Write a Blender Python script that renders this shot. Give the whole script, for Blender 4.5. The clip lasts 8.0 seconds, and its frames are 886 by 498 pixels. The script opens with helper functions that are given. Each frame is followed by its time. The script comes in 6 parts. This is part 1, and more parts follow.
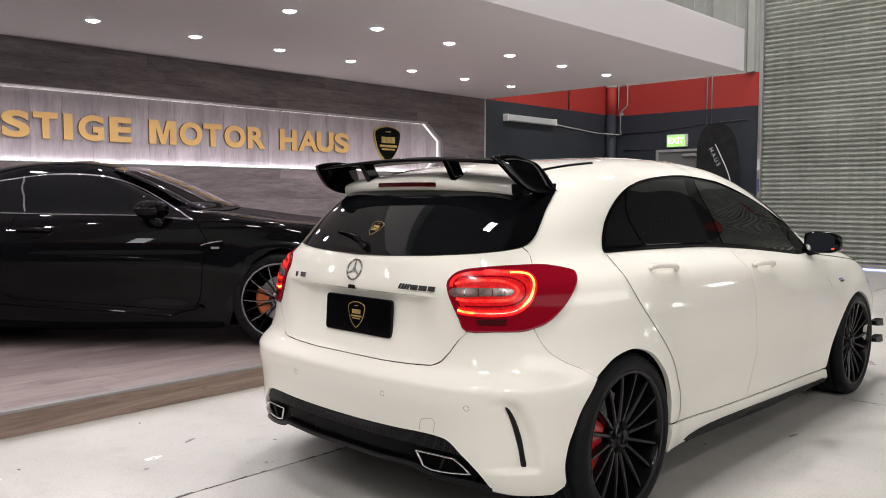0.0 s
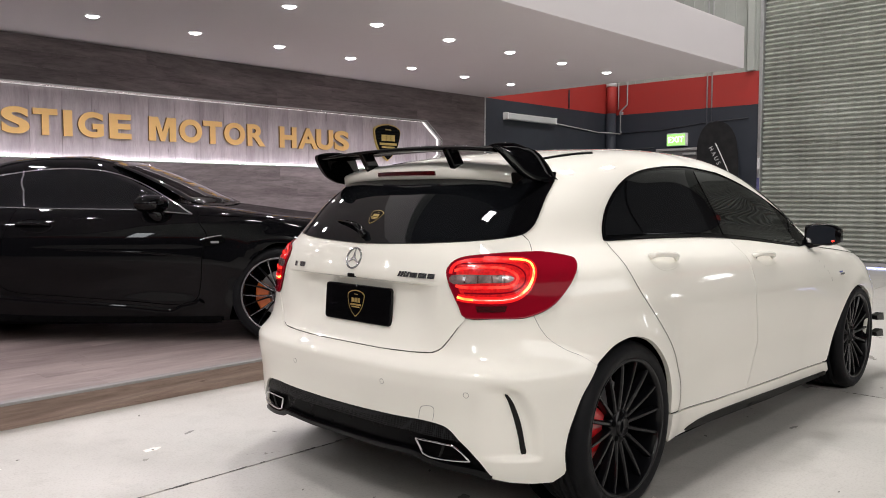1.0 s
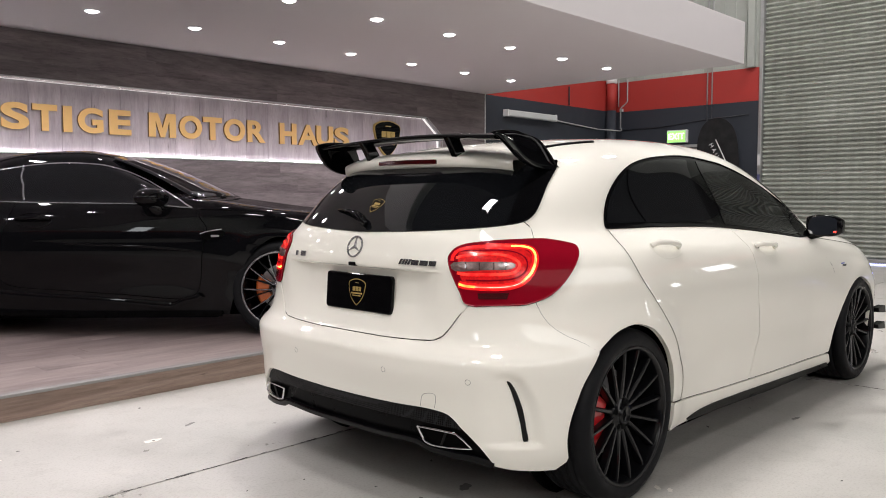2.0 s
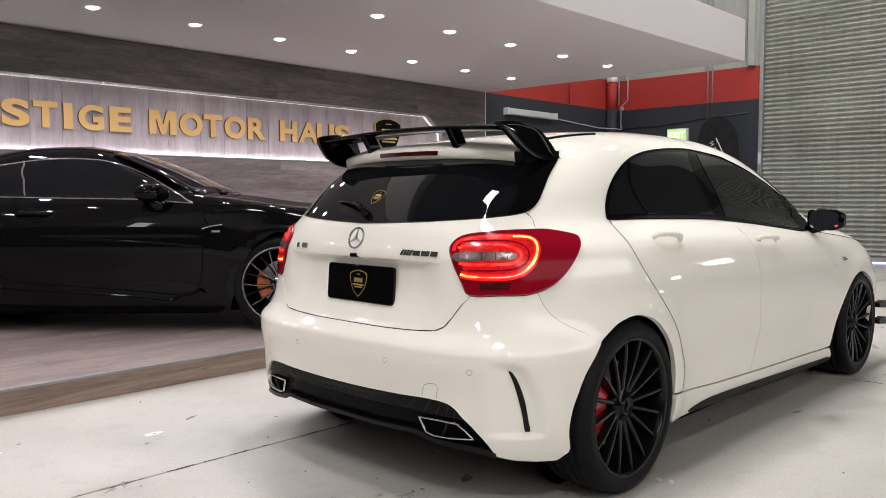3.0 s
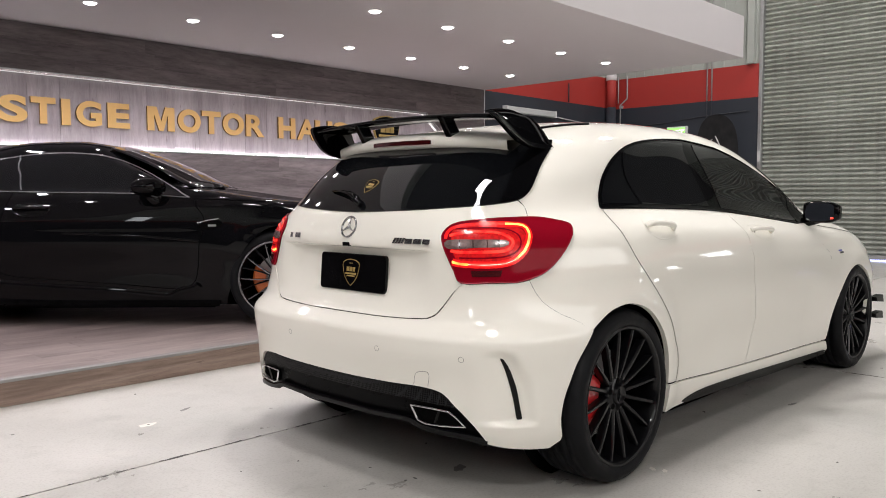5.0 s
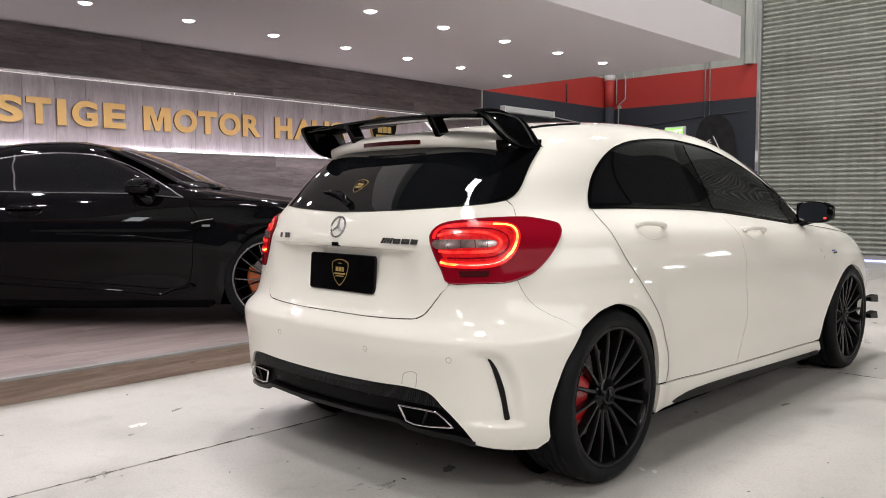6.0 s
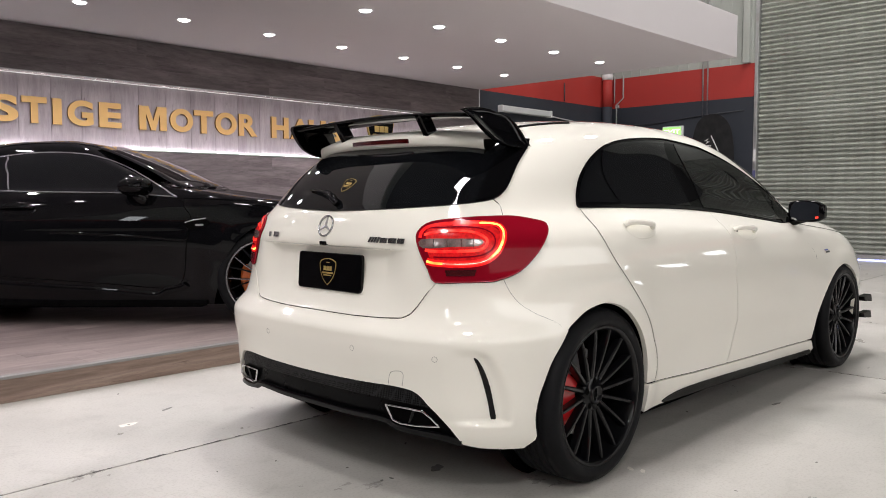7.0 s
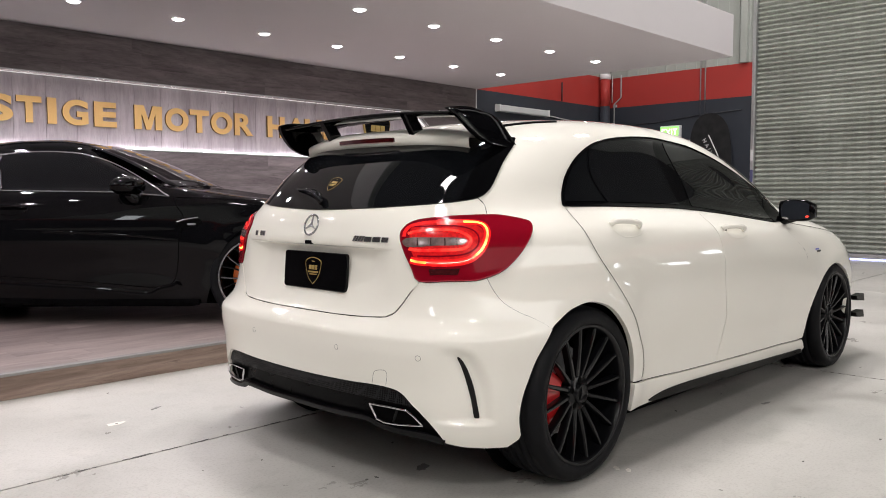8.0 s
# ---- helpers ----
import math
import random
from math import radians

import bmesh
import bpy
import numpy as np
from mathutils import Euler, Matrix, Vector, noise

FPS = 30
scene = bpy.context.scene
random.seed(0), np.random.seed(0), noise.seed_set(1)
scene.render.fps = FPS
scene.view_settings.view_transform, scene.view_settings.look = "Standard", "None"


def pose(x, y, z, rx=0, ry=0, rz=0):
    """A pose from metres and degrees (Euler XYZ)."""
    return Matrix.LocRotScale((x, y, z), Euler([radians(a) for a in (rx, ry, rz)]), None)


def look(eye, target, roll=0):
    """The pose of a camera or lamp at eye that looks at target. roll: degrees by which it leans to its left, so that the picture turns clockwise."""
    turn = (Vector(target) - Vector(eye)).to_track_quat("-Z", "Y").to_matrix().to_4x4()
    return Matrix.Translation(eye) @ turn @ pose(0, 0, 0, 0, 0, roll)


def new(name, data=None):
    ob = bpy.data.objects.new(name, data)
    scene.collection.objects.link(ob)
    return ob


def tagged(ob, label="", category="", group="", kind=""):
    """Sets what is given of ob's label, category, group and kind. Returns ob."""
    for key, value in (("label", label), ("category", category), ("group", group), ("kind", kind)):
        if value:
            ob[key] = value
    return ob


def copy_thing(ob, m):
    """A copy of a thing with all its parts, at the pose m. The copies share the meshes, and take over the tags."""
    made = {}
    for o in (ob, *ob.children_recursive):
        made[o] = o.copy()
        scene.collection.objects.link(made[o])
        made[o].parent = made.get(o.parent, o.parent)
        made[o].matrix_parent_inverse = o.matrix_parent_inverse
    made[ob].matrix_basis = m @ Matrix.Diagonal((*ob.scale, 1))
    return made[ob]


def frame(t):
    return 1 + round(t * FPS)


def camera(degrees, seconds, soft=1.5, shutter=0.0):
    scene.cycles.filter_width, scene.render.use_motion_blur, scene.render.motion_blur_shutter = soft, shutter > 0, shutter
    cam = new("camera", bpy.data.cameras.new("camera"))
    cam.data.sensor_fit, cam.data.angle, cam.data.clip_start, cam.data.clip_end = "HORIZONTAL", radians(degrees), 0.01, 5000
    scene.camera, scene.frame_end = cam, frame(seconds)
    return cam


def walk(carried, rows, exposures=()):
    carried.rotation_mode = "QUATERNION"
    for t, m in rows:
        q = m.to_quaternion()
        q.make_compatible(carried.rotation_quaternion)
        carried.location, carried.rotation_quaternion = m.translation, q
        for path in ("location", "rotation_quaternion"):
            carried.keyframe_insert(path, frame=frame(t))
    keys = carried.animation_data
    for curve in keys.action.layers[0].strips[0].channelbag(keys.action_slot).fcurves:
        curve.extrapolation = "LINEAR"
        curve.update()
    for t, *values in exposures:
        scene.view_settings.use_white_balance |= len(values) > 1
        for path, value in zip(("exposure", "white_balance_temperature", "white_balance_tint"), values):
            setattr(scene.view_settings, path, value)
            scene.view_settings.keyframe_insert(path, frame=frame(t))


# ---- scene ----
cam = camera(58.5, 8.0, soft=0.95)
PATH = [
    (0, (-2.551, -2.346, 1.226), (-1.109, -0.968, 1.089), 0.0),
    (0.5, (-2.547, -2.345, 1.201), (-1.105, -0.966, 1.067), 0.0),
    (1, (-2.548, -2.345, 1.175), (-1.105, -0.966, 1.042), 0.0),
    (1.5, (-2.546, -2.341, 1.151), (-1.103, -0.962, 1.017), -0.1),
    (3, (-2.55, -2.332, 1.096), (-1.107, -0.953, 0.963), -0.1),
    (3.5, (-2.553, -2.335, 1.08), (-1.11, -0.955, 0.949), -0.1),
    (4, (-2.55, -2.339, 1.067), (-1.107, -0.961, 0.934), -0.1),
    (4.5, (-2.541, -2.345, 1.052), (-1.099, -0.965, 0.92), -0.1),
    (6, (-2.493, -2.379, 1.05), (-1.052, -0.998, 0.919), -0.1),
    (6.5, (-2.476, -2.395, 1.048), (-1.035, -1.014, 0.918), -0.1),
    (7, (-2.458, -2.411, 1.048), (-1.018, -1.03, 0.916), -0.1),
    (7.5, (-2.436, -2.43, 1.047), (-0.996, -1.048, 0.915), -0.1),
    (8, (-2.416, -2.45, 1.045), (-0.977, -1.068, 0.912), -0.1),
]
walk(cam, [(t, look(eye, target, roll)) for t, eye, target, roll in PATH])

# ---- world, lamps ----
world = bpy.data.worlds.new("world")
scene.world = world
world.use_nodes = True
world.node_tree.nodes["Background"].inputs[0].default_value = (0.5, 0.55, 0.6, 1)
world.node_tree.nodes["Background"].inputs[1].default_value = 0.05
scene.view_settings.exposure = 0.0

LIGHT_ROWS = [(3.15, [-3.48, -2.51, -1.54, -0.57, 0.40, 1.37, 2.33, 3.29, 4.25, 5.22, 6.19]),
              (4.68, [-3.48, -2.51, -1.54, -0.57, 0.40, 1.37, 2.33, 3.29, 4.25, 5.21, 6.17])]
for row_y, row_xs in LIGHT_ROWS:
    for lx in row_xs:
        spot = bpy.data.lights.new("downlight_beam", "SPOT")
        spot.energy, spot.spot_size, spot.spot_blend = 40, radians(150), 0.5
        spot.shadow_soft_size, spot.color = 0.04, (1.0, 0.935, 0.985)
        new("downlight_beam", spot).matrix_world = pose(lx, row_y, 2.70)

# square panels hung high in the hall: x, y, watts
PANEL_LAMPS = [(-5.5, -0.6, 160), (-1.6, -0.6, 170), (2.45, 1.6, 355), (6.05, 0.5, 300), (9.65, 0.5, 120), (-6.8, -6.6, 400)]
for hx, hy, watts in PANEL_LAMPS:
    ar = bpy.data.lights.new("panel_glow", "AREA")
    ar.shape, ar.size, ar.energy, ar.color = "SQUARE", 0.85, watts, (1.0, 0.945, 0.937)
    new("panel_glow", ar).matrix_world = pose(hx, hy, 8.40)

# daylight in the windows of the two end walls: x, y, z, width, height, turn, watts
DAY_WINDOWS = [(-7.985, -0.75, 4.0, 0.42, 1.8, -90, 24), (11.385, -5.65, 2.42, 0.42, 0.28, 90, 1.6), (11.385, -6.65, 1.35, 0.3, 0.5, 90, 1.8), (11.385, -7.9, 2.2, 0.25, 0.6, 90, 1.6)]
for wx, wy, wz, ww, wh, turn, watts in DAY_WINDOWS:
    ar = bpy.data.lights.new("window_daylight", "AREA")
    ar.shape, ar.size, ar.size_y, ar.energy, ar.color = "RECTANGLE", ww, wh, watts, (0.93, 0.97, 1.0)
    new("window_daylight", ar).matrix_world = pose(wx, wy, wz, 90, 0, turn)

# made-up fill light: an unseen glowing band set high in the south wall
FILL_BAND = dict(x0=-7.8, x1=11.2, low=3.42, high=5.56)
ar = bpy.data.lights.new("wall_fill_glow", "AREA")
ar.shape, ar.size, ar.size_y, ar.energy, ar.color = "RECTANGLE", FILL_BAND["x1"] - FILL_BAND["x0"], FILL_BAND["high"] - FILL_BAND["low"], 270, (1.0, 0.975, 0.95)
new("wall_fill_glow", ar).matrix_world = pose((FILL_BAND["x0"] + FILL_BAND["x1"]) / 2, -8.98, (FILL_BAND["low"] + FILL_BAND["high"]) / 2, 90)

# ---- materials ----
def material(name, colour, rough=0.5, metal=0.0, coat=0.0, spec=0.5):
    m = bpy.data.materials.new(name)
    m.use_nodes = True
    b = m.node_tree.nodes["Principled BSDF"]
    b.inputs["Base Color"].default_value = (*colour, 1)
    b.inputs["Roughness"].default_value = rough
    b.inputs["Metallic"].default_value = metal
    b.inputs["Coat Weight"].default_value = coat
    b.inputs["Coat Roughness"].default_value = 0.03
    b.inputs["Specular IOR Level"].default_value = spec
    return m


def nodes_of(m):
    t = m.node_tree
    return t, t.nodes["Principled BSDF"]


def add(t, kind, **values):
    n = t.nodes.new(kind)
    for k, v in values.items():
        n.inputs[k].default_value = v
    return n


def coords(t, scale=(1, 1, 1), turn=(0, 0, 0), which="Object"):
    tc = t.nodes.new("ShaderNodeTexCoord")
    mp = add(t, "ShaderNodeMapping", Scale=scale, Rotation=turn)
    t.links.new(tc.outputs[which], mp.inputs["Vector"])
    return mp.outputs["Vector"]


def ramp(t, source, stops):
    r = t.nodes.new("ShaderNodeValToRGB")
    els = r.color_ramp.elements
    while len(els) < len(stops):
        els.new(0.5)
    for e, (p, c) in zip(els, stops):
        e.position, e.color = p, (*c, 1)
    t.links.new(source, r.inputs[0])
    return r.outputs[0]


def mix(t, a, b, fac, mode="MIX"):
    n = t.nodes.new("ShaderNodeMix")
    n.data_type, n.blend_type = "RGBA", mode
    for sock, v in ((n.inputs[0], fac), (n.inputs[6], a), (n.inputs[7], b)):
        if isinstance(v, (int, float)):
            sock.default_value = v
        elif isinstance(v, tuple):
            sock.default_value = (*v, 1)
        else:
            t.links.new(v, sock)
    return n.outputs[2]


def bump(t, b, source, strength=0.2, distance=0.01):
    n = add(t, "ShaderNodeBump", Strength=strength, Distance=distance)
    t.links.new(source, n.inputs["Height"])
    t.links.new(n.outputs[0], b.inputs["Normal"])


def wood(name, dark, mid, light, grain, rough=0.45, tones=(0.82, 1.1), streak=0.6):
    """Printed timber: streaks along one axis, knots, per-board shift of tone."""
    m = material(name, mid, rough)
    t, b = nodes_of(m)
    v = coords(t, grain)
    info = t.nodes.new("ShaderNodeObjectInfo")
    shift = t.nodes.new("ShaderNodeVectorMath")
    shift.operation = "MULTIPLY_ADD"
    comb = t.nodes.new("ShaderNodeCombineXYZ")
    for i in range(3):
        t.links.new(info.outputs["Random"], comb.inputs[i])
    shift.inputs[1].default_value = (37, 23, 51)
    t.links.new(comb.outputs[0], shift.inputs[0])
    t.links.new(v, shift.inputs[2])
    n1 = add(t, "ShaderNodeTexNoise", Scale=1.0, Detail=9, Roughness=0.65, Distortion=0.6)
    n2 = add(t, "ShaderNodeTexNoise", Scale=6.0, Detail=6, Roughness=0.7, Distortion=0.2)
    n3 = add(t, "ShaderNodeTexNoise", Scale=0.35, Detail=3)
    for n in (n1, n2, n3):
        t.links.new(shift.outputs[0], n.inputs["Vector"])
    c = ramp(t, n1.outputs[0], [(0.28, dark), (0.5, mid), (0.72, light)])
    f = ramp(t, n2.outputs[0], [(0.35, (0.66, 0.65, 0.65)), (0.60, (1, 1, 1))])
    c = mix(t, c, f, streak, "MULTIPLY")
    n4 = add(t, "ShaderNodeTexNoise", Scale=1.5, Detail=5, Roughness=0.65, Distortion=1.6)
    t.links.new(shift.outputs[0], n4.inputs["Vector"])
    c = mix(t, c, ramp(t, n4.outputs[0], [(0.30, (0.45, 0.42, 0.42)), (0.37, (1, 1, 1))]), 0.75, "MULTIPLY")
    n5 = add(t, "ShaderNodeTexNoise", Scale=3.0, Detail=3, Roughness=0.5, Distortion=0.5)
    t.links.new(shift.outputs[0], n5.inputs["Vector"])
    c = mix(t, c, ramp(t, n5.outputs[0], [(0.488, (1, 1, 1)), (0.499, (0.72, 0.70, 0.70)), (0.510, (1, 1, 1))]), streak, "MULTIPLY")
    s = ramp(t, n3.outputs[0], [(0.3, (0.75, 0.72, 0.72)), (0.7, (1.12, 1.1, 1.1))])
    c = mix(t, c, s, 0.8, "MULTIPLY")
    tone = ramp(t, info.outputs["Random"], [(0, (tones[0],) * 3), (1, (tones[1],) * 3)])
    c = mix(t, c, tone, 0.9, "MULTIPLY")
    t.links.new(c, b.inputs["Base Color"])
    bump(t, b, n2.outputs[0], 0.15, 0.004)
    return m


def mottled(name, colour, amount, scale, rough, metal=0.0, spec=0.5, bumpy=0.1, coat=0.0):
    """A plain surface with broad stains and fine grain."""
    m = material(name, colour, rough, metal, coat, spec)
    t, b = nodes_of(m)
    v = coords(t)
    n1 = add(t, "ShaderNodeTexNoise", Scale=scale, Detail=8, Roughness=0.6)
    n2 = add(t, "ShaderNodeTexNoise", Scale=scale * 30, Detail=4)
    for n in (n1, n2):
        t.links.new(v, n.inputs["Vector"])
    lo = tuple(c * (1 - amount) for c in colour)
    hi = tuple(min(1, c * (1 + amount)) for c in colour)
    c = ramp(t, n1.outputs[0], [(0.3, lo), (0.7, hi)])
    f = ramp(t, n2.outputs[0], [(0.3, (1 - amount * 0.4,) * 3), (0.7, (1, 1, 1))])
    t.links.new(mix(t, c, f, 1.0, "MULTIPLY"), b.inputs["Base Color"])
    r = ramp(t, n1.outputs[0], [(0.3, (rough * 0.8,) * 3), (0.7, (min(1, rough * 1.25),) * 3)])
    t.links.new(r, b.inputs["Roughness"])
    bump(t, b, n2.outputs[0], bumpy, 0.003)
    return m


def glow(name, colour, strength):
    m = material(name, colour, 0.4)
    b = m.node_tree.nodes["Principled BSDF"]
    b.inputs["Emission Color"].default_value = (*colour, 1)
    b.inputs["Emission Strength"].default_value = strength
    return m


WHITE_PAINT = material("white_car_paint", (0.855, 0.835, 0.76), 0.5, 0.0, 1.0, 0.0)
BLACK_PAINT = material("black_car_paint", (0.003, 0.003, 0.0036), 0.5, 0.0, 0.42, 0.0)
GLOSS_BLACK = material("gloss_black_trim", (0.002, 0.002, 0.0025), 0.5, 0.0, 0.45, 0.0)
SATIN_BLACK = mottled("satin_black_plastic", (0.0022, 0.0022, 0.0026), 0.2, 20, 0.3, spec=0.045)
GAP = material("shut_line", (0.004, 0.004, 0.004), 0.9, 0.0, 0.0, 0.0)
TINT = material("tinted_glass", (0.0045, 0.005, 0.006), 0.018, 0.0, 0.0, 0.36)
CHROME = material("chrome", (0.75, 0.75, 0.77), 0.12, 1.0)
RUBBER = mottled("tyre_rubber", (0.006, 0.0063, 0.0075), 0.3, 25, 0.48, spec=0.13)
RIM_BLACK = material("black_alloy", (0.0038, 0.0039, 0.0048), 0.3, 0.0, 0.45, 0.04)
RIM_SILVER = material("dark_silver_alloy", (0.22, 0.22, 0.235), 0.25, 0.9)
STEEL = mottled("brake_steel", (0.35, 0.35, 0.36), 0.2, 30, 0.35, 0.9)
RED_CALIPER = material("red_caliper", (0.55, 0.012, 0.016), 0.3, 0.0, 0.5)
ORANGE_CALIPER = material("orange_caliper", (0.75, 0.16, 0.03), 0.35, 0.0, 0.4)
TAIL_RED = material("red_lamp_lens", (0.215, 0.003, 0.012), 0.06, 0.0, 0.06, 0.06)
TAIL_DARK = material("dark_red_lamp", (0.05, 0.002, 0.003), 0.12, 0.0, 1.0)


def lit_guide(name, low, high, lo_power, hi_power, scale):
    """A light guide whose glow runs from red to orange along its length."""
    m = material(name, (0.3, 0.01, 0.01), 0.2, 0.0, 0.35, 0.2)
    t, b = nodes_of(m)
    v = coords(t)
    n = add(t, "ShaderNodeTexNoise", Scale=scale, Detail=2)
    t.links.new(v, n.inputs["Vector"])
    t.links.new(ramp(t, n.outputs[0], [(0.38, low), (0.56, high)]), b.inputs["Emission Color"])
    k = t.nodes.new("ShaderNodeMapRange")
    k.inputs["From Min"].default_value, k.inputs["From Max"].default_value = 0.38, 0.56
    k.inputs["To Min"].default_value, k.inputs["To Max"].default_value = lo_power, hi_power
    t.links.new(n.outputs[0], k.inputs["Value"])
    t.links.new(k.outputs[0], b.inputs["Emission Strength"])
    return m


TAIL_GLOW = lit_guide("lit_light_guide", (1.0, 0.12, 0.025), (1.0, 0.42, 0.07), 2.0, 4.5, 14.0)
TAIL_RING = lit_guide("red_light_guide", (1.0, 0.010, 0.012), (1.0, 0.050, 0.030), 1.1, 1.7, 25.0)
TAIL_SOFT = lit_guide("red_lit_reflector", (0.85, 0.006, 0.010), (1.0, 0.010, 0.012), 0.7, 0.95, 60.0)
TAIL_DIM = lit_guide("dim_red_reflector", (0.6, 0.003, 0.006), (0.75, 0.005, 0.009), 0.42, 0.6, 90.0)
TAIL_LINE = lit_guide("white_hot_filament", (1.0, 0.42, 0.30), (1.0, 0.75, 0.62), 0.9, 1.4, 30.0)
LAMP_CLEAR = mottled("clear_lamp_lens", (0.22, 0.14, 0.135), 0.7, 14, 0.2, 0.2, coat=0.6)
WHITE_PAINT.node_tree.nodes["Principled BSDF"].inputs["Coat IOR"].default_value = 1.55
GOLD = mottled("gold_letter_face", (0.80, 0.52, 0.20), 0.06, 4, 0.38, 0.45)
# shield gold, darkened because the wall emblem catches less light
SHADED_GOLD = mottled("shaded_gold", (0.50, 0.36, 0.12), 0.1, 40, 0.35, 0.5)
GOLD_EDGE = material("gold_letter_edge", (0.30, 0.16, 0.04), 0.4, 0.5)
WALL_WOOD = wood("grey_wood_laminate", (0.092, 0.078, 0.079), (0.172, 0.149, 0.151), (0.27, 0.238, 0.240), (0.9, 6, 6), 0.45, (0.9, 1.08), 0.9)
PANEL_WOOD = wood("pale_wood_laminate", (0.37, 0.332, 0.352), (0.46, 0.420, 0.446), (0.54, 0.500, 0.526), (6, 6, 0.9), 0.45, (0.95, 1.04), 0.5)
DECK_WOOD = wood("washed_wood_deck", (0.19, 0.152, 0.142), (0.315, 0.262, 0.248), (0.44, 0.378, 0.358), (0.8, 4, 4), 0.36, (0.95, 1.04), 0.6)
STEP_WOOD = wood("oak_step_face", (0.16, 0.11, 0.085), (0.27, 0.20, 0.16), (0.36, 0.29, 0.24), (1.0, 12, 12), 0.5)


def concrete(name):
    """Sealed slab: broad clouds, dull smudges with ragged edges, fine speckle and pale trowel streaks."""
    m = material(name, (0.46, 0.45, 0.43), 0.36)
    t, b = nodes_of(m)
    geo = t.nodes.new("ShaderNodeNewGeometry")
    layers = []
    for scale, detail, rough, twist in ((0.7, 6, 0.55, 0.4), (2.0, 7, 0.66, 0.3), (9.0, 8, 0.7, 0.5), (90.0, 3, 0.6, 0.0)):
        n = add(t, "ShaderNodeTexNoise", Scale=scale, Detail=detail, Roughness=rough, Distortion=twist)
        t.links.new(geo.outputs["Position"], n.inputs["Vector"])
        layers.append(n.outputs[0])
    c = ramp(t, layers[0], [(0.30, (0.385, 0.385, 0.36)), (0.5, (0.458, 0.448, 0.42)), (0.72, (0.52, 0.503, 0.475))])
    c = mix(t, c, ramp(t, layers[1], [(0.30, (0.74, 0.74, 0.73)), (0.48, (0.96, 0.96, 0.955)), (0.60, (1, 1, 1)), (0.70, (1.07, 1.06, 1.05))]), 0.7, "MULTIPLY")
    c = mix(t, c, ramp(t, layers[2], [(0.30, (0.80, 0.80, 0.79)), (0.48, (1, 1, 1))]), 0.6, "MULTIPLY")
    c = mix(t, c, ramp(t, layers[3], [(0.34, (0.80, 0.79, 0.78)), (0.5, (1, 1, 1))]), 0.7, "MULTIPLY")
    t.links.new(c, b.inputs["Base Color"])
    t.links.new(ramp(t, layers[1], [(0.35, (0.27, 0.27, 0.27)), (0.65, (0.46, 0.46, 0.46))]), b.inputs["Roughness"])
    bump(t, b, layers[3], 0.05, 0.002)
    return m


CONCRETE = concrete("sealed_concrete")
PLASTER = mottled("white_plaster", (0.63, 0.605, 0.615), 0.02, 2, 0.8, bumpy=0.03)
LIP_ALU = material("polished_aluminium", (0.62, 0.58, 0.59), 0.18, 1.0)
TRIM_GREY = mottled("grey_anodised_trim", (0.27, 0.265, 0.26), 0.1, 12, 0.45, 0.2)
ALU = mottled("brushed_aluminium", (0.55, 0.55, 0.56), 0.1, 12, 0.35, 0.9)
CHARCOAL = mottled("charcoal_wall_paint", (0.024, 0.029, 0.040), 0.12, 1.5, 0.6)
RED_WALL = mottled("red_wall_paint", (0.37, 0.030, 0.024), 0.08, 1.5, 0.6)
GREY_METAL = mottled("grey_green_cladding", (0.37, 0.39, 0.36), 0.08, 1.2, 0.5)


def galvanised(name, colour):
    """Worn corrugated steel: broad dull stains, upright streaks of dirt, fine speckle and a shift of tone from slat to slat."""
    m = material(name, colour, 0.42, 0.1)
    t, b = nodes_of(m)
    geo = t.nodes.new("ShaderNodeNewGeometry")
    c = colour
    for scale, detail, size, lo, hi, amount in ((0.6, 5, (1, 1, 1), 0.78, 1.12, 0.8), (1.0, 6, (1, 9, 0.5), 0.70, 1.08, 0.6), (14.0, 6, (1, 1, 1.5), 0.72, 1.10, 0.6), (70.0, 3, (1, 1, 1), 0.75, 1.05, 0.6)):
        mp = add(t, "ShaderNodeMapping", Scale=size)
        t.links.new(geo.outputs["Position"], mp.inputs["Vector"])
        n = add(t, "ShaderNodeTexNoise", Scale=scale, Detail=detail, Roughness=0.65)
        t.links.new(mp.outputs["Vector"], n.inputs["Vector"])
        c = mix(t, c, ramp(t, n.outputs[0], [(0.32, (lo, lo, lo * 0.98)), (0.66, (hi, hi, hi))]), amount, "MULTIPLY")
    info = t.nodes.new("ShaderNodeObjectInfo")
    c = mix(t, c, ramp(t, info.outputs["Random"], [(0, (0.88, 0.88, 0.87)), (1, (1.08, 1.08, 1.08))]), 1.0, "MULTIPLY")
    t.links.new(c, b.inputs["Base Color"])
    t.links.new(ramp(t, n.outputs[0], [(0.3, (0.34, 0.34, 0.34)), (0.7, (0.55, 0.55, 0.55))]), b.inputs["Roughness"])
    return m


DOOR_METAL = galvanised("roller_door_steel", (0.43, 0.45, 0.42))
HALL_WALL = mottled("hall_wall_paint", (0.06, 0.06, 0.06), 0.1, 1.0, 0.7)
DAY_PANE = glow("daylit_pane", (0.93, 0.97, 1.0), 3.0)
LED = glow("led_strip", (1.0, 0.97, 1.0), 9.5)
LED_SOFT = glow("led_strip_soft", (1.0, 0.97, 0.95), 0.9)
LAMP_FACE = glow("downlight_face", (1.0, 0.98, 0.99), 28.0)
TUBE_FACE = glow("batten_tube", (1.0, 0.98, 0.95), 9.0)
EXIT_GLOW = glow("exit_sign_green", (0.30, 0.95, 0.16), 1.3)
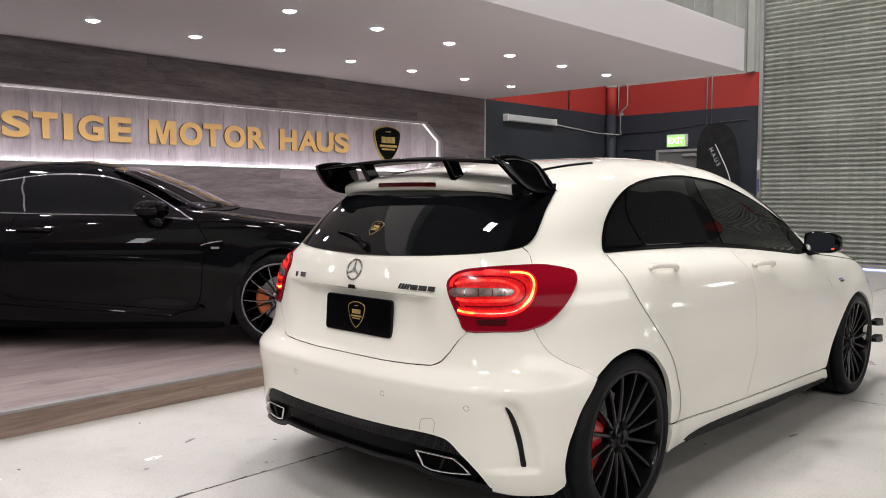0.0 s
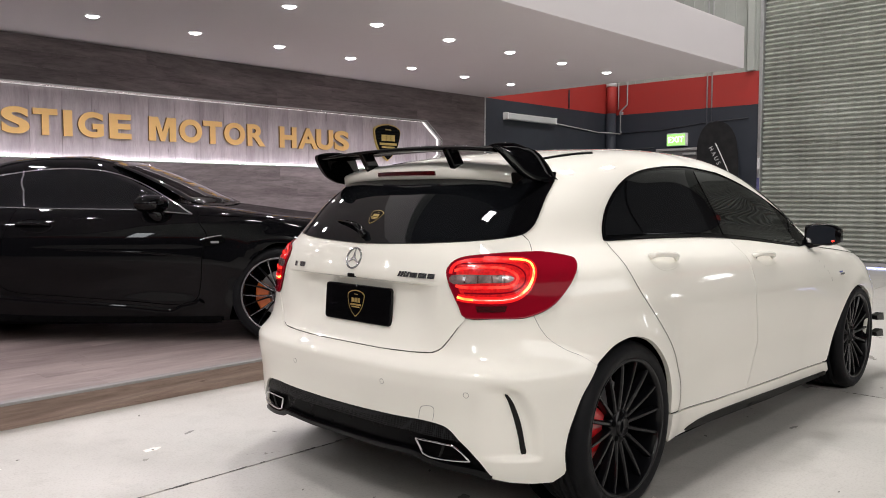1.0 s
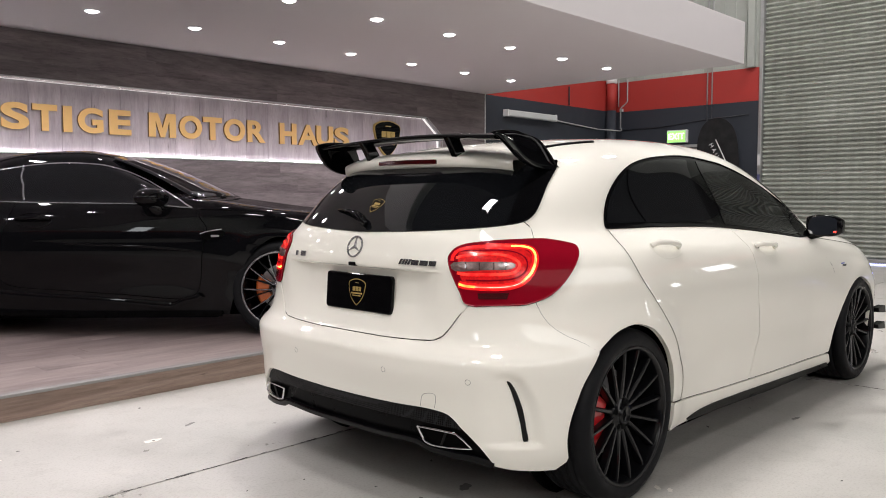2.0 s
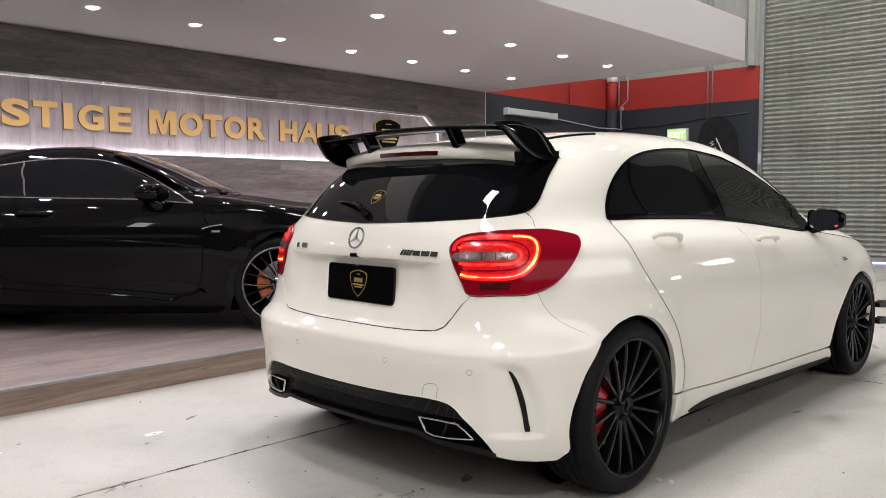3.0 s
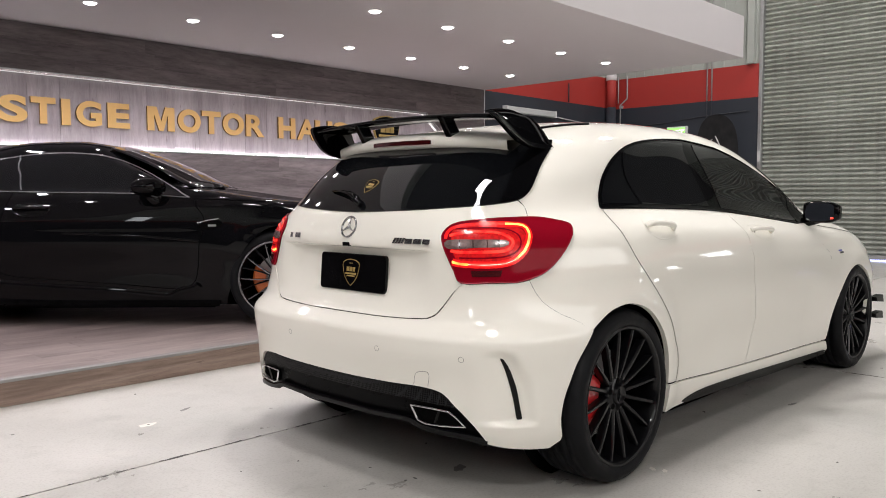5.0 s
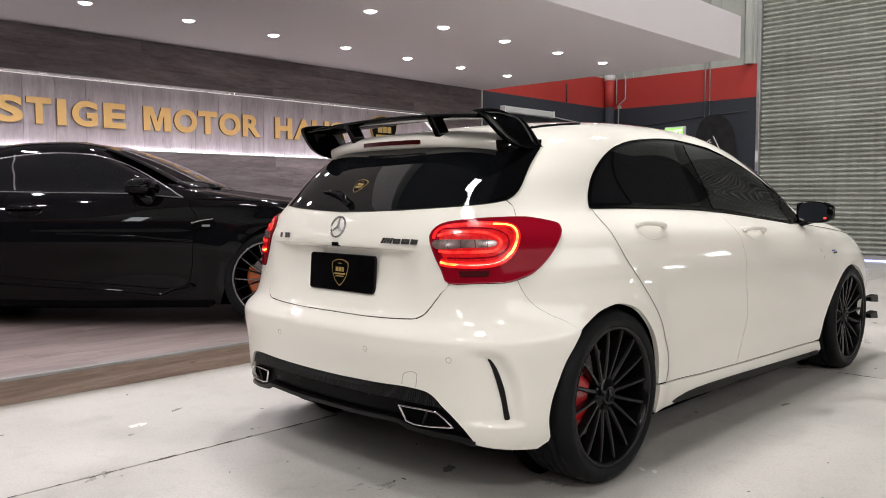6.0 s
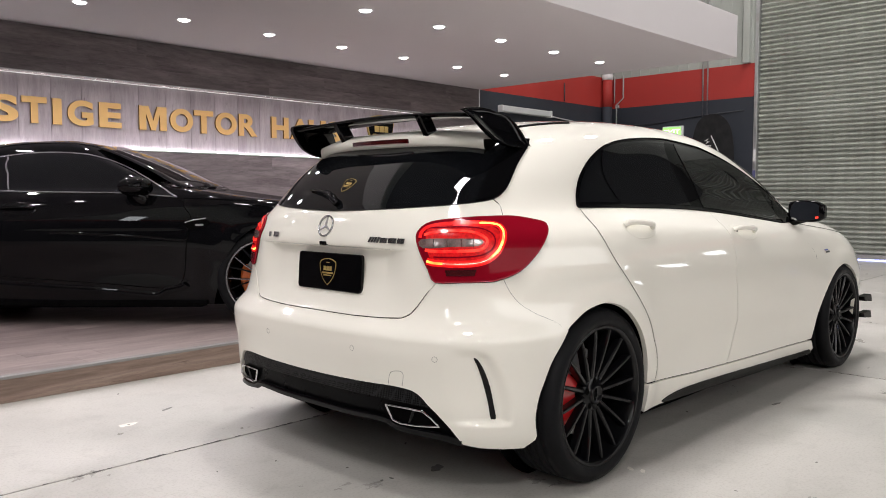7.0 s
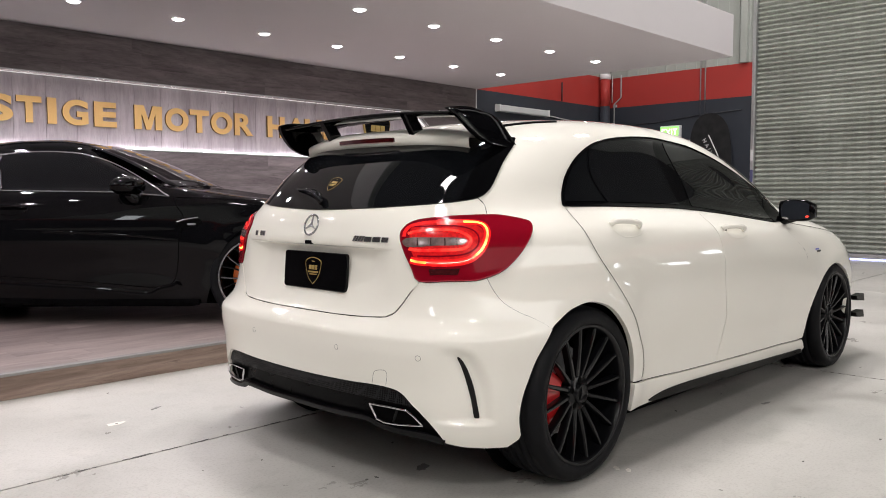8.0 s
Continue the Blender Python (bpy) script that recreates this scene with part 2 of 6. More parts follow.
EXIT_WHITE = glow("exit_sign_white", (0.9, 1.0, 0.9), 2.5)
WHITE_PLASTIC = material("white_plastic", (0.7, 0.7, 0.7), 0.4)


def woven(name):
    """Black honeycomb grille: dark cells between raised ribs."""
    m = material(name, (0.004, 0.004, 0.004), 0.35, 0.0, 0.0, 0.08)
    t, b = nodes_of(m)
    v = coords(t)
    n = add(t, "ShaderNodeTexVoronoi", Scale=130.0, Randomness=0.12)
    n.feature = "DISTANCE_TO_EDGE"
    t.links.new(v, n.inputs["Vector"])
    c = ramp(t, n.outputs[0], [(0.05, (0.020, 0.020, 0.022)), (0.14, (0.0008, 0.0008, 0.0008))])
    t.links.new(c, b.inputs["Base Color"])
    bump(t, b, c, 1.0, 0.02)
    return m


MESH_BLACK = woven("honeycomb_black")

# ---- building helpers ----
def to_mesh(name, bm, mat, smooth=False):
    me = bpy.data.meshes.new(name)
    bm.to_mesh(me)
    bm.free()
    for m in (mat if isinstance(mat, (list, tuple)) else [mat]):
        me.materials.append(m)
    if smooth:
        me.polygons.foreach_set("use_smooth", [True] * len(me.polygons))
    return me


def part(name, bm, mat, parent=None, label="", smooth=False, place=None):
    ob = new(name, to_mesh(name, bm, mat, smooth))
    if parent:
        ob.parent = parent
    if place is not None:
        ob.matrix_basis = place
    return tagged(ob, label)


def empty(name, m=None):
    ob = new(name)
    ob.empty_display_size = 0.2
    if m is not None:
        ob.matrix_basis = m
    return ob


def box(bm, x0, x1, y0, y1, z0, z1, bevel=0.0, seg=1):
    r = bmesh.ops.create_cube(bm, size=1.0)
    vs = r["verts"]
    for v in vs:
        v.co = Vector(((x0 + x1) / 2 + v.co.x * (x1 - x0), (y0 + y1) / 2 + v.co.y * (y1 - y0), (z0 + z1) / 2 + v.co.z * (z1 - z0)))
    if bevel:
        es = list({e for v in vs for e in v.link_edges})
        bmesh.ops.bevel(bm, geom=es, offset=bevel, segments=seg, affect="EDGES", profile=0.5)
    return bm


def boxed(*a, **k):
    return box(bmesh.new(), *a, **k)


def cyl(bm, m, r, h, n=24, r2=None):
    bmesh.ops.create_cone(bm, cap_ends=True, segments=n, radius1=r, radius2=r if r2 is None else r2, depth=h, matrix=m)
    return bm


def lathe(bm, profile, n=48, axis="y", closed=False):
    """Turns (radius, along) pairs round an axis."""
    rings = []
    for i in range(n):
        a = 2 * math.pi * i / n
        ring = []
        for r, h in profile:
            p = (r * math.cos(a), h, r * math.sin(a)) if axis == "y" else (r * math.cos(a), r * math.sin(a), h)
            ring.append(bm.verts.new(p))
        rings.append(ring)
    k = len(profile)
    for i in range(n):
        A, B = rings[i], rings[(i + 1) % n]
        for j in range(k if closed else k - 1):
            bm.faces.new((A[j], A[(j + 1) % k], B[(j + 1) % k], B[j]))
    bmesh.ops.recalc_face_normals(bm, faces=bm.faces[:])
    return bm


def tube(bm, pts, r, n=8, closed=False, flat=1.0):
    """A round bar along points."""
    pts = [Vector(p) for p in pts]
    rings = []
    for i, p in enumerate(pts):
        a = pts[i - 1] if i or closed else p
        b = pts[(i + 1) % len(pts)] if i < len(pts) - 1 or closed else p
        d = (b - a).normalized()
        s = d.cross(Vector((0, 0, 1)))
        if s.length < 1e-3:
            s = d.cross(Vector((0, 1, 0)))
        s.normalize()
        u = s.cross(d)
        rr = r[i] if isinstance(r, (list, tuple)) else r
        rings.append([bm.verts.new(p + (s * math.cos(2 * math.pi * k / n) * flat + u * math.sin(2 * math.pi * k / n)) * rr) for k in range(n)])
    for i in range(len(rings) if closed else len(rings) - 1):
        A, B = rings[i], rings[(i + 1) % len(rings)]
        for k in range(n):
            bm.faces.new((A[k], A[(k + 1) % n], B[(k + 1) % n], B[k]))
    if not closed:
        bm.faces.new(rings[0][::-1])
        bm.faces.new(rings[-1])
    bmesh.ops.recalc_face_normals(bm, faces=bm.faces[:])
    return bm


def prism(bm, outline, depth, m=None, bevel=0.0):
    """A flat outline (x, y) raised by depth along z, then set at the pose m."""
    base = [bm.verts.new((x, y, 0)) for x, y in outline]
    f = bm.faces.new(base)
    r = bmesh.ops.extrude_face_region(bm, geom=[f])
    top = [v for v in r["geom"] if isinstance(v, bmesh.types.BMVert)]
    bmesh.ops.translate(bm, verts=top, vec=(0, 0, depth))
    allv = base + top
    if bevel:
        es = [e for e in bm.edges if all(v in set(top) for v in e.verts)]
        rb = bmesh.ops.bevel(bm, geom=es, offset=bevel, segments=2, affect="EDGES", profile=0.5)
        allv = list(set(v for v in bm.verts if v.is_valid and (v in rb["verts"] or v in allv)))
    bmesh.ops.recalc_face_normals(bm, faces=bm.faces[:])
    if m is not None:
        bmesh.ops.transform(bm, matrix=m, verts=[v for v in allv if v.is_valid])
    return bm


def smoothcurve(points, per=6, closed=False):
    """Catmull-Rom through the points."""
    P = [np.array(p, float) for p in points]
    n, out = len(P), []
    for i in range(n if closed else n - 1):
        g = (lambda k: P[k % n]) if closed else (lambda k: P[min(max(k, 0), n - 1)])
        p0, p1, p2, p3 = g(i - 1), g(i), g(i + 1), g(i + 2)
        for j in range(per):
            t = j / per
            out.append(0.5 * ((2 * p1) + (p2 - p0) * t + (2 * p0 - 5 * p1 + 4 * p2 - p3) * t * t + (3 * p1 - p0 - 3 * p2 + p3) * t ** 3))
    if not closed:
        out.append(P[-1])
    return out

# ---- a car's outer skin as a surface over (a, z) ----
def curve(*pts):
    """A smooth function through (x, y) pairs, without overshoot."""
    xs, ys = np.array([p[0] for p in pts], float), np.array([p[1] for p in pts], float)
    h, d = np.diff(xs), np.diff(ys) / np.diff(xs)
    m = np.zeros(len(xs))
    m[0], m[-1] = d[0], d[-1]
    for i in range(1, len(xs) - 1):
        if d[i - 1] * d[i] > 0:
            w1, w2 = 2 * h[i] + h[i - 1], h[i] + 2 * h[i - 1]
            m[i] = (w1 + w2) / (w1 / d[i - 1] + w2 / d[i])

    def exact(x):
        x = np.clip(x, xs[0], xs[-1])
        i = np.clip(np.searchsorted(xs, x) - 1, 0, len(h) - 1)
        t = (x - xs[i]) / h[i]
        return ((1 + 2 * t) * (1 - t) ** 2 * ys[i] + t * (1 - t) ** 2 * h[i] * m[i] + t * t * (3 - 2 * t) * ys[i + 1] + t * t * (t - 1) * h[i] * m[i + 1])

    def f(x):
        x = np.asarray(x, float)
        k = np.clip(np.minimum(x - xs[0], xs[-1] - x), 0, 0.014)
        return (exact(x - k) + 2 * exact(x - k / 2) + 2 * exact(x) + 2 * exact(x + k / 2) + exact(x + k)) / 8
    return f


def step(a, b, x):
    t = np.clip((np.asarray(x, float) - a) / (b - a), 0, 1)
    return t * t * (3 - 2 * t)


class Skin:
    """a: 0 rear centre, 1 end of the rear corner, 2 start of the front corner, 3 front centre; negative on the left side."""

    def __init__(self, half, rear, front, x0, x1, prear, pfront, shear, swell, tweak):
        self.half, self.rear, self.front, self.x0, self.x1 = half, rear, front, x0, x1
        self.prear, self.pfront, self.shear, self.swell, self.tweak = prear, pfront, shear, swell, tweak

    def flat(self, a, z):
        a, z = np.broadcast_arrays(np.asarray(a, float), np.asarray(z, float))
        aa = np.abs(a)
        x0, x1 = self.x0(z), self.x1(z)
        t = np.clip(aa - 1, 0, 1)
        xs = x0 + (x1 - x0) * t
        w = self.half(z + self.shear(xs, z)) * (1 + 0.012 * np.sin(np.pi * t) ** 2 + self.swell(aa, z))
        f = np.where(aa < 1, (1 - aa), np.where(aa > 2, aa - 2, 0)) * np.pi / 2
        s, c = np.sin(f), np.maximum(np.cos(f), 1e-6)
        d = np.where(aa < 1.5, x0 - self.rear(z), self.front(z) - x1)
        d = np.maximum(d, 0.02)
        p = np.where(aa < 1.5, self.prear(z), self.pfront(z))
        r = ((c / np.maximum(w, 1e-3)) ** p + (s / d) ** p) ** (-1 / p)
        x = xs + np.where(aa < 1, -1, 1) * r * s
        return x, -np.sign(a + 1e-12) * r * c, z, np.where(aa < 1, -s, s), -np.sign(a + 1e-12) * c

    def point(self, a, z):
        x, y, z, nx, ny = self.flat(a, z)
        k = self.tweak(x, y, z, a)
        return np.stack([x + nx * k, y + ny * k, z], -1)

    def normal(self, a, z, e=0.002):
        a, z = np.broadcast_arrays(np.asarray(a, float), np.asarray(z, float))
        da = self.point(a + e, z) - self.point(a - e, z)
        dz = self.point(a, z + e) - self.point(a, z - e)
        n = np.cross(da, dz)
        n /= np.maximum(np.linalg.norm(n, axis=-1, keepdims=True), 1e-9)
        return n

    def lift(self, a, z, h):
        return self.point(a, z) + self.normal(a, z) * np.asarray(h)[..., None] if np.ndim(h) else self.point(a, z) + self.normal(a, z) * h

    def a_of_x(self, x, z):
        """The place on the right side at x, by halving."""
        lo, hi = np.zeros(np.shape(x)), np.full(np.shape(x), 3.0)
        for _ in range(40):
            m = (lo + hi) / 2
            less = self.point(m, z)[..., 0] < x
            lo, hi = np.where(less, m, lo), np.where(less, hi, m)
        return (lo + hi) / 2


def bell(x, c, w):
    return np.exp(-((x - c) / w) ** 2)


def hatch_swell(aa, z):
    """The lower corners stand wider than the doors."""
    return 0.045 * (1 - step(0.52, 0.76, z)) * ((1 - step(0.72, 1.12, aa)) + 0.6 * step(1.65, 1.95, aa))


hatch_skin = Skin(
    half=curve((0.1, 0.775), (0.16, 0.815), (0.24, 0.840), (0.36, 0.855), (0.5, 0.871), (0.64, 0.881), (0.76, 0.877), (0.86, 0.857), (0.93, 0.827),
               (0.975, 0.780), (1.01, 0.740), (1.05, 0.718), (1.15, 0.683), (1.25, 0.637), (1.31, 0.592), (1.35, 0.540), (1.38, 0.460), (1.4, 0.360), (1.412, 0.250), (1.418, 0.000)),
    rear=curve((0.10, -0.57), (0.17, -0.605), (0.24, -0.628), (0.32, -0.640), (0.42, -0.652), (0.53, -0.670), (0.572, -0.670), (0.584, -0.654), (0.63, -0.603),
               (0.70, -0.588), (0.80, -0.585), (0.88, -0.588), (0.93, -0.574), (0.99, -0.549), (1.01, -0.535), (1.25, -0.265), (1.30, -0.16), (1.335, -0.03), (1.37, 0.2), (1.395, 0.5), (1.418, 0.98)),
    front=curve((0.10, 3.30), (0.2, 3.48), (0.4, 3.55), (0.6, 3.52), (0.70, 3.46), (0.78, 3.34), (0.85, 3.10), (0.91, 2.78), (0.95, 2.56), (1.0, 2.40), (1.2, 1.98), (1.32, 1.66), (1.37, 1.48), (1.40, 1.28), (1.418, 1.02)),
    x0=curve((0.1, 0.35), (1.1, 0.35), (1.25, 0.5), (1.35, 0.85), (1.418, 0.99)),
    x1=curve((0.1, 2.60), (0.70, 2.55), (0.85, 2.25), (0.95, 1.90), (1.1, 1.60), (1.25, 1.25), (1.418, 1.01)),
    prear=curve((0.1, 3.8), (0.3, 4.0), (0.5, 3.7), (0.62, 3.7), (0.9, 3.5), (1.0, 3.4), (1.25, 3.3), (1.418, 2.4)),
    pfront=curve((0.1, 2.8), (0.7, 2.8), (0.9, 3.4), (1.1, 4.0), (1.3, 3.4), (1.418, 2.4)),
    shear=lambda x, z: 0.036 * np.clip(x, -0.2, 2.6) * step(0.45, 0.85, z) * (1 - step(1.05, 1.3, z)),
    swell=hatch_swell,
    tweak=lambda x, y, z, a: (
        0.010 * bell(np.hypot(x, z - 0.33), 0.36, 0.06) * step(0.5, 1.0, np.abs(a)) * (1 - step(1.2, 1.6, np.abs(a)))
        + 0.010 * bell(np.hypot(x - 2.685, z - 0.32), 0.36, 0.06) * step(1.6, 1.9, np.abs(a))
        - 0.034 * (1 - step(0.32, 0.46, np.abs(y))) * step(0.63, 0.84, z) * (1 - step(0.858, 0.870, z)) * (np.abs(a) < 1)
        - 0.022 * step(0.375, 0.46, np.abs(a)) * (1 - step(0.006, 0.042, np.abs(a) - 0.4745 + 0.9 * (z - 0.31) ** 2)) * step(0.280, 0.304, z) * (1 - step(0.515, 0.555, z))
        - 0.010 * bell(z, 0.40 + 0.05 * (1.3 - x), 0.09) * step(1.05, 1.2, np.abs(a)) * (1 - step(1.75, 1.95, np.abs(a)))
    ))

coupe_skin = Skin(
    half=curve((0.08, 0.76), (0.14, 0.84), (0.20, 0.862), (0.26, 0.868), (0.34, 0.872), (0.46, 0.885), (0.60, 0.905), (0.72, 0.905), (0.82, 0.885), (0.90, 0.850), (0.94, 0.80),
               (0.965, 0.762), (1.0, 0.735), (1.08, 0.690), (1.16, 0.635), (1.235, 0.565), (1.29, 0.49), (1.325, 0.40), (1.35, 0.25), (1.362, 0.0)),
    rear=curve((0.08, -0.45), (0.3, -0.62), (0.6, -0.68), (0.85, -0.64), (0.95, -0.55), (1.0, -0.35), (1.1, -0.03), (1.2, 0.22), (1.3, 0.458), (1.345, 0.726), (1.362, 1.05)),
    front=curve((0.08, 3.42), (0.2, 3.58), (0.45, 3.64), (0.65, 3.60), (0.77, 3.45), (0.83, 3.25), (0.87, 3.044), (0.918, 2.608), (0.945, 2.419), (0.965, 2.281), (0.998, 2.007),
                (1.093, 1.816), (1.193, 1.607), (1.267, 1.501), (1.324, 1.326), (1.35, 1.144), (1.362, 1.08)),
    x0=curve((0.08, 0.3), (0.9, 0.4), (1.065, 0.6), (1.23, 0.8), (1.362, 1.06)),
    x1=curve((0.08, 2.60), (0.75, 2.60), (0.88, 2.40), (0.95, 2.08), (1.065, 1.72), (1.19, 1.40), (1.27, 1.24), (1.362, 1.065)),
    prear=curve((0.08, 3.0), (0.9, 2.8), (1.362, 2.4)),
    pfront=curve((0.08, 2.8), (0.75, 3.0), (0.85, 4.0), (0.95, 4.5), (1.03, 4.2), (1.15, 3.8), (1.362, 2.6)),
    shear=lambda x, z: -0.006 * np.clip(x - 1.0, -0.5, 1.6) * step(0.6, 0.9, z) * (1 - step(1.02, 1.2, z)),
    swell=lambda aa, z: 0.02 * (1 - step(0.5, 0.9, z)) * ((1 - step(0.8, 1.2, aa)) + step(1.75, 1.98, aa)),
    tweak=lambda x, y, z, a: (
        0.007 * bell(np.hypot(x - 2.73, z - 0.345), 0.40, 0.05) * step(1.5, 1.8, np.abs(a))
        - 0.008 * bell(z, 0.44 + 0.03 * (1.5 - x), 0.10) * step(1.0, 1.2, np.abs(a)) * (1 - step(1.65, 1.9, np.abs(a)))
        - 0.0015 * bell(z, 0.67, 0.02) * step(1.2, 1.4, np.abs(a)) * (1 - step(1.75, 1.9, np.abs(a)))
    ))

# ---- the showroom ----
WALL_Y, SOFFIT_Z, DECK_Z, DECK_Y, FAR_X = 5.90, 2.735, 0.135, 1.945, 11.40
X_WEST, Y_SOUTH, HALL_TOP = -8.0, -9.0, 8.8


def structure(name, bm, mat, label, category, smooth=False):
    return tagged(part(name, bm, mat, None, label, smooth), category=category, kind="structure")


# floor slab cut by saw joints into bays
floor = structure("floor", boxed(X_WEST, FAR_X + 0.3, Y_SOUTH, 6.5, -0.30, -0.006), GAP, "pale sealed concrete floor with saw-cut joints and scuffs", "floor")
xs = [X_WEST, -6.2, 2.515, 7.0, FAR_X + 0.3]
ys = [Y_SOUTH, -3.8, 0.60, 6.5]
for i in range(len(xs) - 1):
    for j in range(len(ys) - 1):
        bay = part("concrete_bay", boxed(xs[i] + 0.0055, xs[i + 1] - 0.0055, ys[j] + 0.0055, ys[j + 1] - 0.0055, -0.12, 0.0, 0.0015), CONCRETE, floor)

# raised display deck
deck = structure("display_platform", boxed(X_WEST + 0.3, 7.03, DECK_Y + 0.02, WALL_Y + 0.2, 0.001, DECK_Z - 0.012), STEP_WOOD, "low timber-look display platform with aluminium edge trim", "platform")
part("edge_trim", boxed(X_WEST + 0.3, 7.03, DECK_Y - 0.003, DECK_Y + 0.052, DECK_Z - 0.012, DECK_Z + 0.004, 0.002), TRIM_GREY, deck, "aluminium nosing strip")
fx = X_WEST + 0.3
while fx < 7.0:
    part("riser_board", boxed(fx, min(fx + 4.796, 7.03), DECK_Y, DECK_Y + 0.018, 0.002, DECK_Z - 0.012), STEP_WOOD, deck)
    fx += 4.80
rng = random.Random(4)
row = DECK_Y + 0.053
while row < WALL_Y - 0.02:
    fx = X_WEST + 0.3 - rng.random() * 1.2
    while fx < 7.03:
        a, b = max(fx, X_WEST + 0.3), min(fx + 1.215, 7.03)
        if b - a > 0.02:
            part("deck_plank", boxed(a + 0.0001, b - 0.0001, row + 0.0001, min(row + 0.1958, WALL_Y) - 0.0001, DECK_Z - 0.011, DECK_Z), DECK_WOOD, deck)
        fx += 1.216
    row += 0.196

# sign wall: laminate boards round a lit, six-sided niche
NICHE = dict(top=2.285, bottom=1.545, tip=6.06, shoulder=5.74, mid_hi=2.03, mid_lo=1.80, west=-5.2)
sign_wall = structure("wall_sign", boxed(X_WEST, 7.03, WALL_Y + 0.14, WALL_Y + 0.24, 0.0, 3.2), WALL_WOOD, "feature wall of grey wood-grain laminate with a lit niche", "wall")
part("end_trim", boxed(7.031, 7.05, WALL_Y - 0.004, WALL_Y + 0.24, 0.0, SOFFIT_Z - 0.001), WHITE_PLASTIC, sign_wall, "pale corner trim")


def board(outline, depth=0.14):
    bm = bmesh.new()
    prism(bm, outline, depth, Matrix.Translation((0, WALL_Y + depth, 0)) @ pose(0, 0, 0, 90))
    return part("laminate_board", bm, WALL_WOOD, sign_wall)


def board_row(z0, z1, x_from, x_to, seed):
    r = random.Random(seed)
    fx = x_from - r.random() * 1.6
    while fx < x_to:
        a, b = max(fx, x_from), min(fx + 2.4, x_to)
        if b - a > 0.03:
            board([(a + 0.0003, z0 + 0.0003), (b - 0.0003, z0 + 0.0003), (b - 0.0003, z1 - 0.0003), (a + 0.0003, z1 - 0.0003)])
        fx += 2.4


zs = [0.0, 0.20, 0.40, 0.60, 0.79, 0.98, 1.17, 1.36, NICHE["bottom"]]
for k in range(len(zs) - 1):
    board_row(max(zs[k], DECK_Z), zs[k + 1], X_WEST, 7.03, 10 + k)
for k, (z0, z1) in enumerate(((NICHE["top"], 2.43), (2.43, 2.585), (2.585, SOFFIT_Z - 0.002))):
    board_row(z0, z1, X_WEST, 7.03, 30 + k)
n = NICHE
board([(n["shoulder"], n["top"]), (n["tip"], n["mid_hi"]), (7.03, n["mid_hi"]), (7.03, n["top"])][::-1])
board([(n["tip"], n["mid_lo"]), (7.03, n["mid_lo"]), (7.03, n["mid_hi"]), (n["tip"], n["mid_hi"])])
board([(n["shoulder"], n["bottom"]), (7.03, n["bottom"]), (7.03, n["mid_lo"]), (n["tip"], n["mid_lo"])])
fx, k = n["west"], 0
while fx < n["tip"]:
    b = min(fx + 0.305, n["tip"])
    part("niche_board", boxed(fx + 0.0007, b - 0.0007, WALL_Y + 0.10, WALL_Y + 0.115, n["bottom"] - 0.02, n["top"] + 0.02), PANEL_WOOD, sign_wall)
    fx += 0.306
rim_path = [(n["west"], n["top"]), (n["shoulder"], n["top"]), (n["tip"], n["mid_hi"]), (n["tip"], n["mid_lo"]), (n["shoulder"], n["bottom"]), (n["west"], n["bottom"])]
for i in range(len(rim_path) - 1):
    (xa, za), (xb, zb) = rim_path[i], rim_path[i + 1]
    L, ang = math.hypot(xb - xa, zb - za), math.degrees(math.atan2(zb - za, xb - xa))
    m = pose(xa, 0, za) @ pose(0, 0, 0, 0, -ang, 0)
    part("niche_reveal", boxed(0, L, WALL_Y - 0.006, WALL_Y + 0.102, -0.014, -0.002, 0.001), ALU, sign_wall, "aluminium niche edge", place=m)
    part("niche_lip", boxed(-0.004, L + 0.004, WALL_Y - 0.010, WALL_Y + 0.006, -0.030, -0.0145, 0.001), LIP_ALU, sign_wall, "polished aluminium lip", place=m) if i < 3 else None
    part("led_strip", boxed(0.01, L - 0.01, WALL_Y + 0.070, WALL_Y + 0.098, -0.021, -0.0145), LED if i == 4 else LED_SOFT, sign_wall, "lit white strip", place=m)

# raised gold letters on the niche
M_OUTLINE = [(0, 0), (0.25, 0), (0.25, 0.66), (0.42, 0), (0.58, 0), (0.75, 0.66), (0.75, 0), (1, 0), (1, 1), (0.66, 1), (0.5, 0.40), (0.34, 1), (0, 1)]
BOLD = {"S": 0.015, "T": 0.017, "I": 0.017, "G": 0.015, "E": 0.016, "O": 0.017, "R": 0.013, "H": 0.017, "A": 0.012, "U": 0.017}


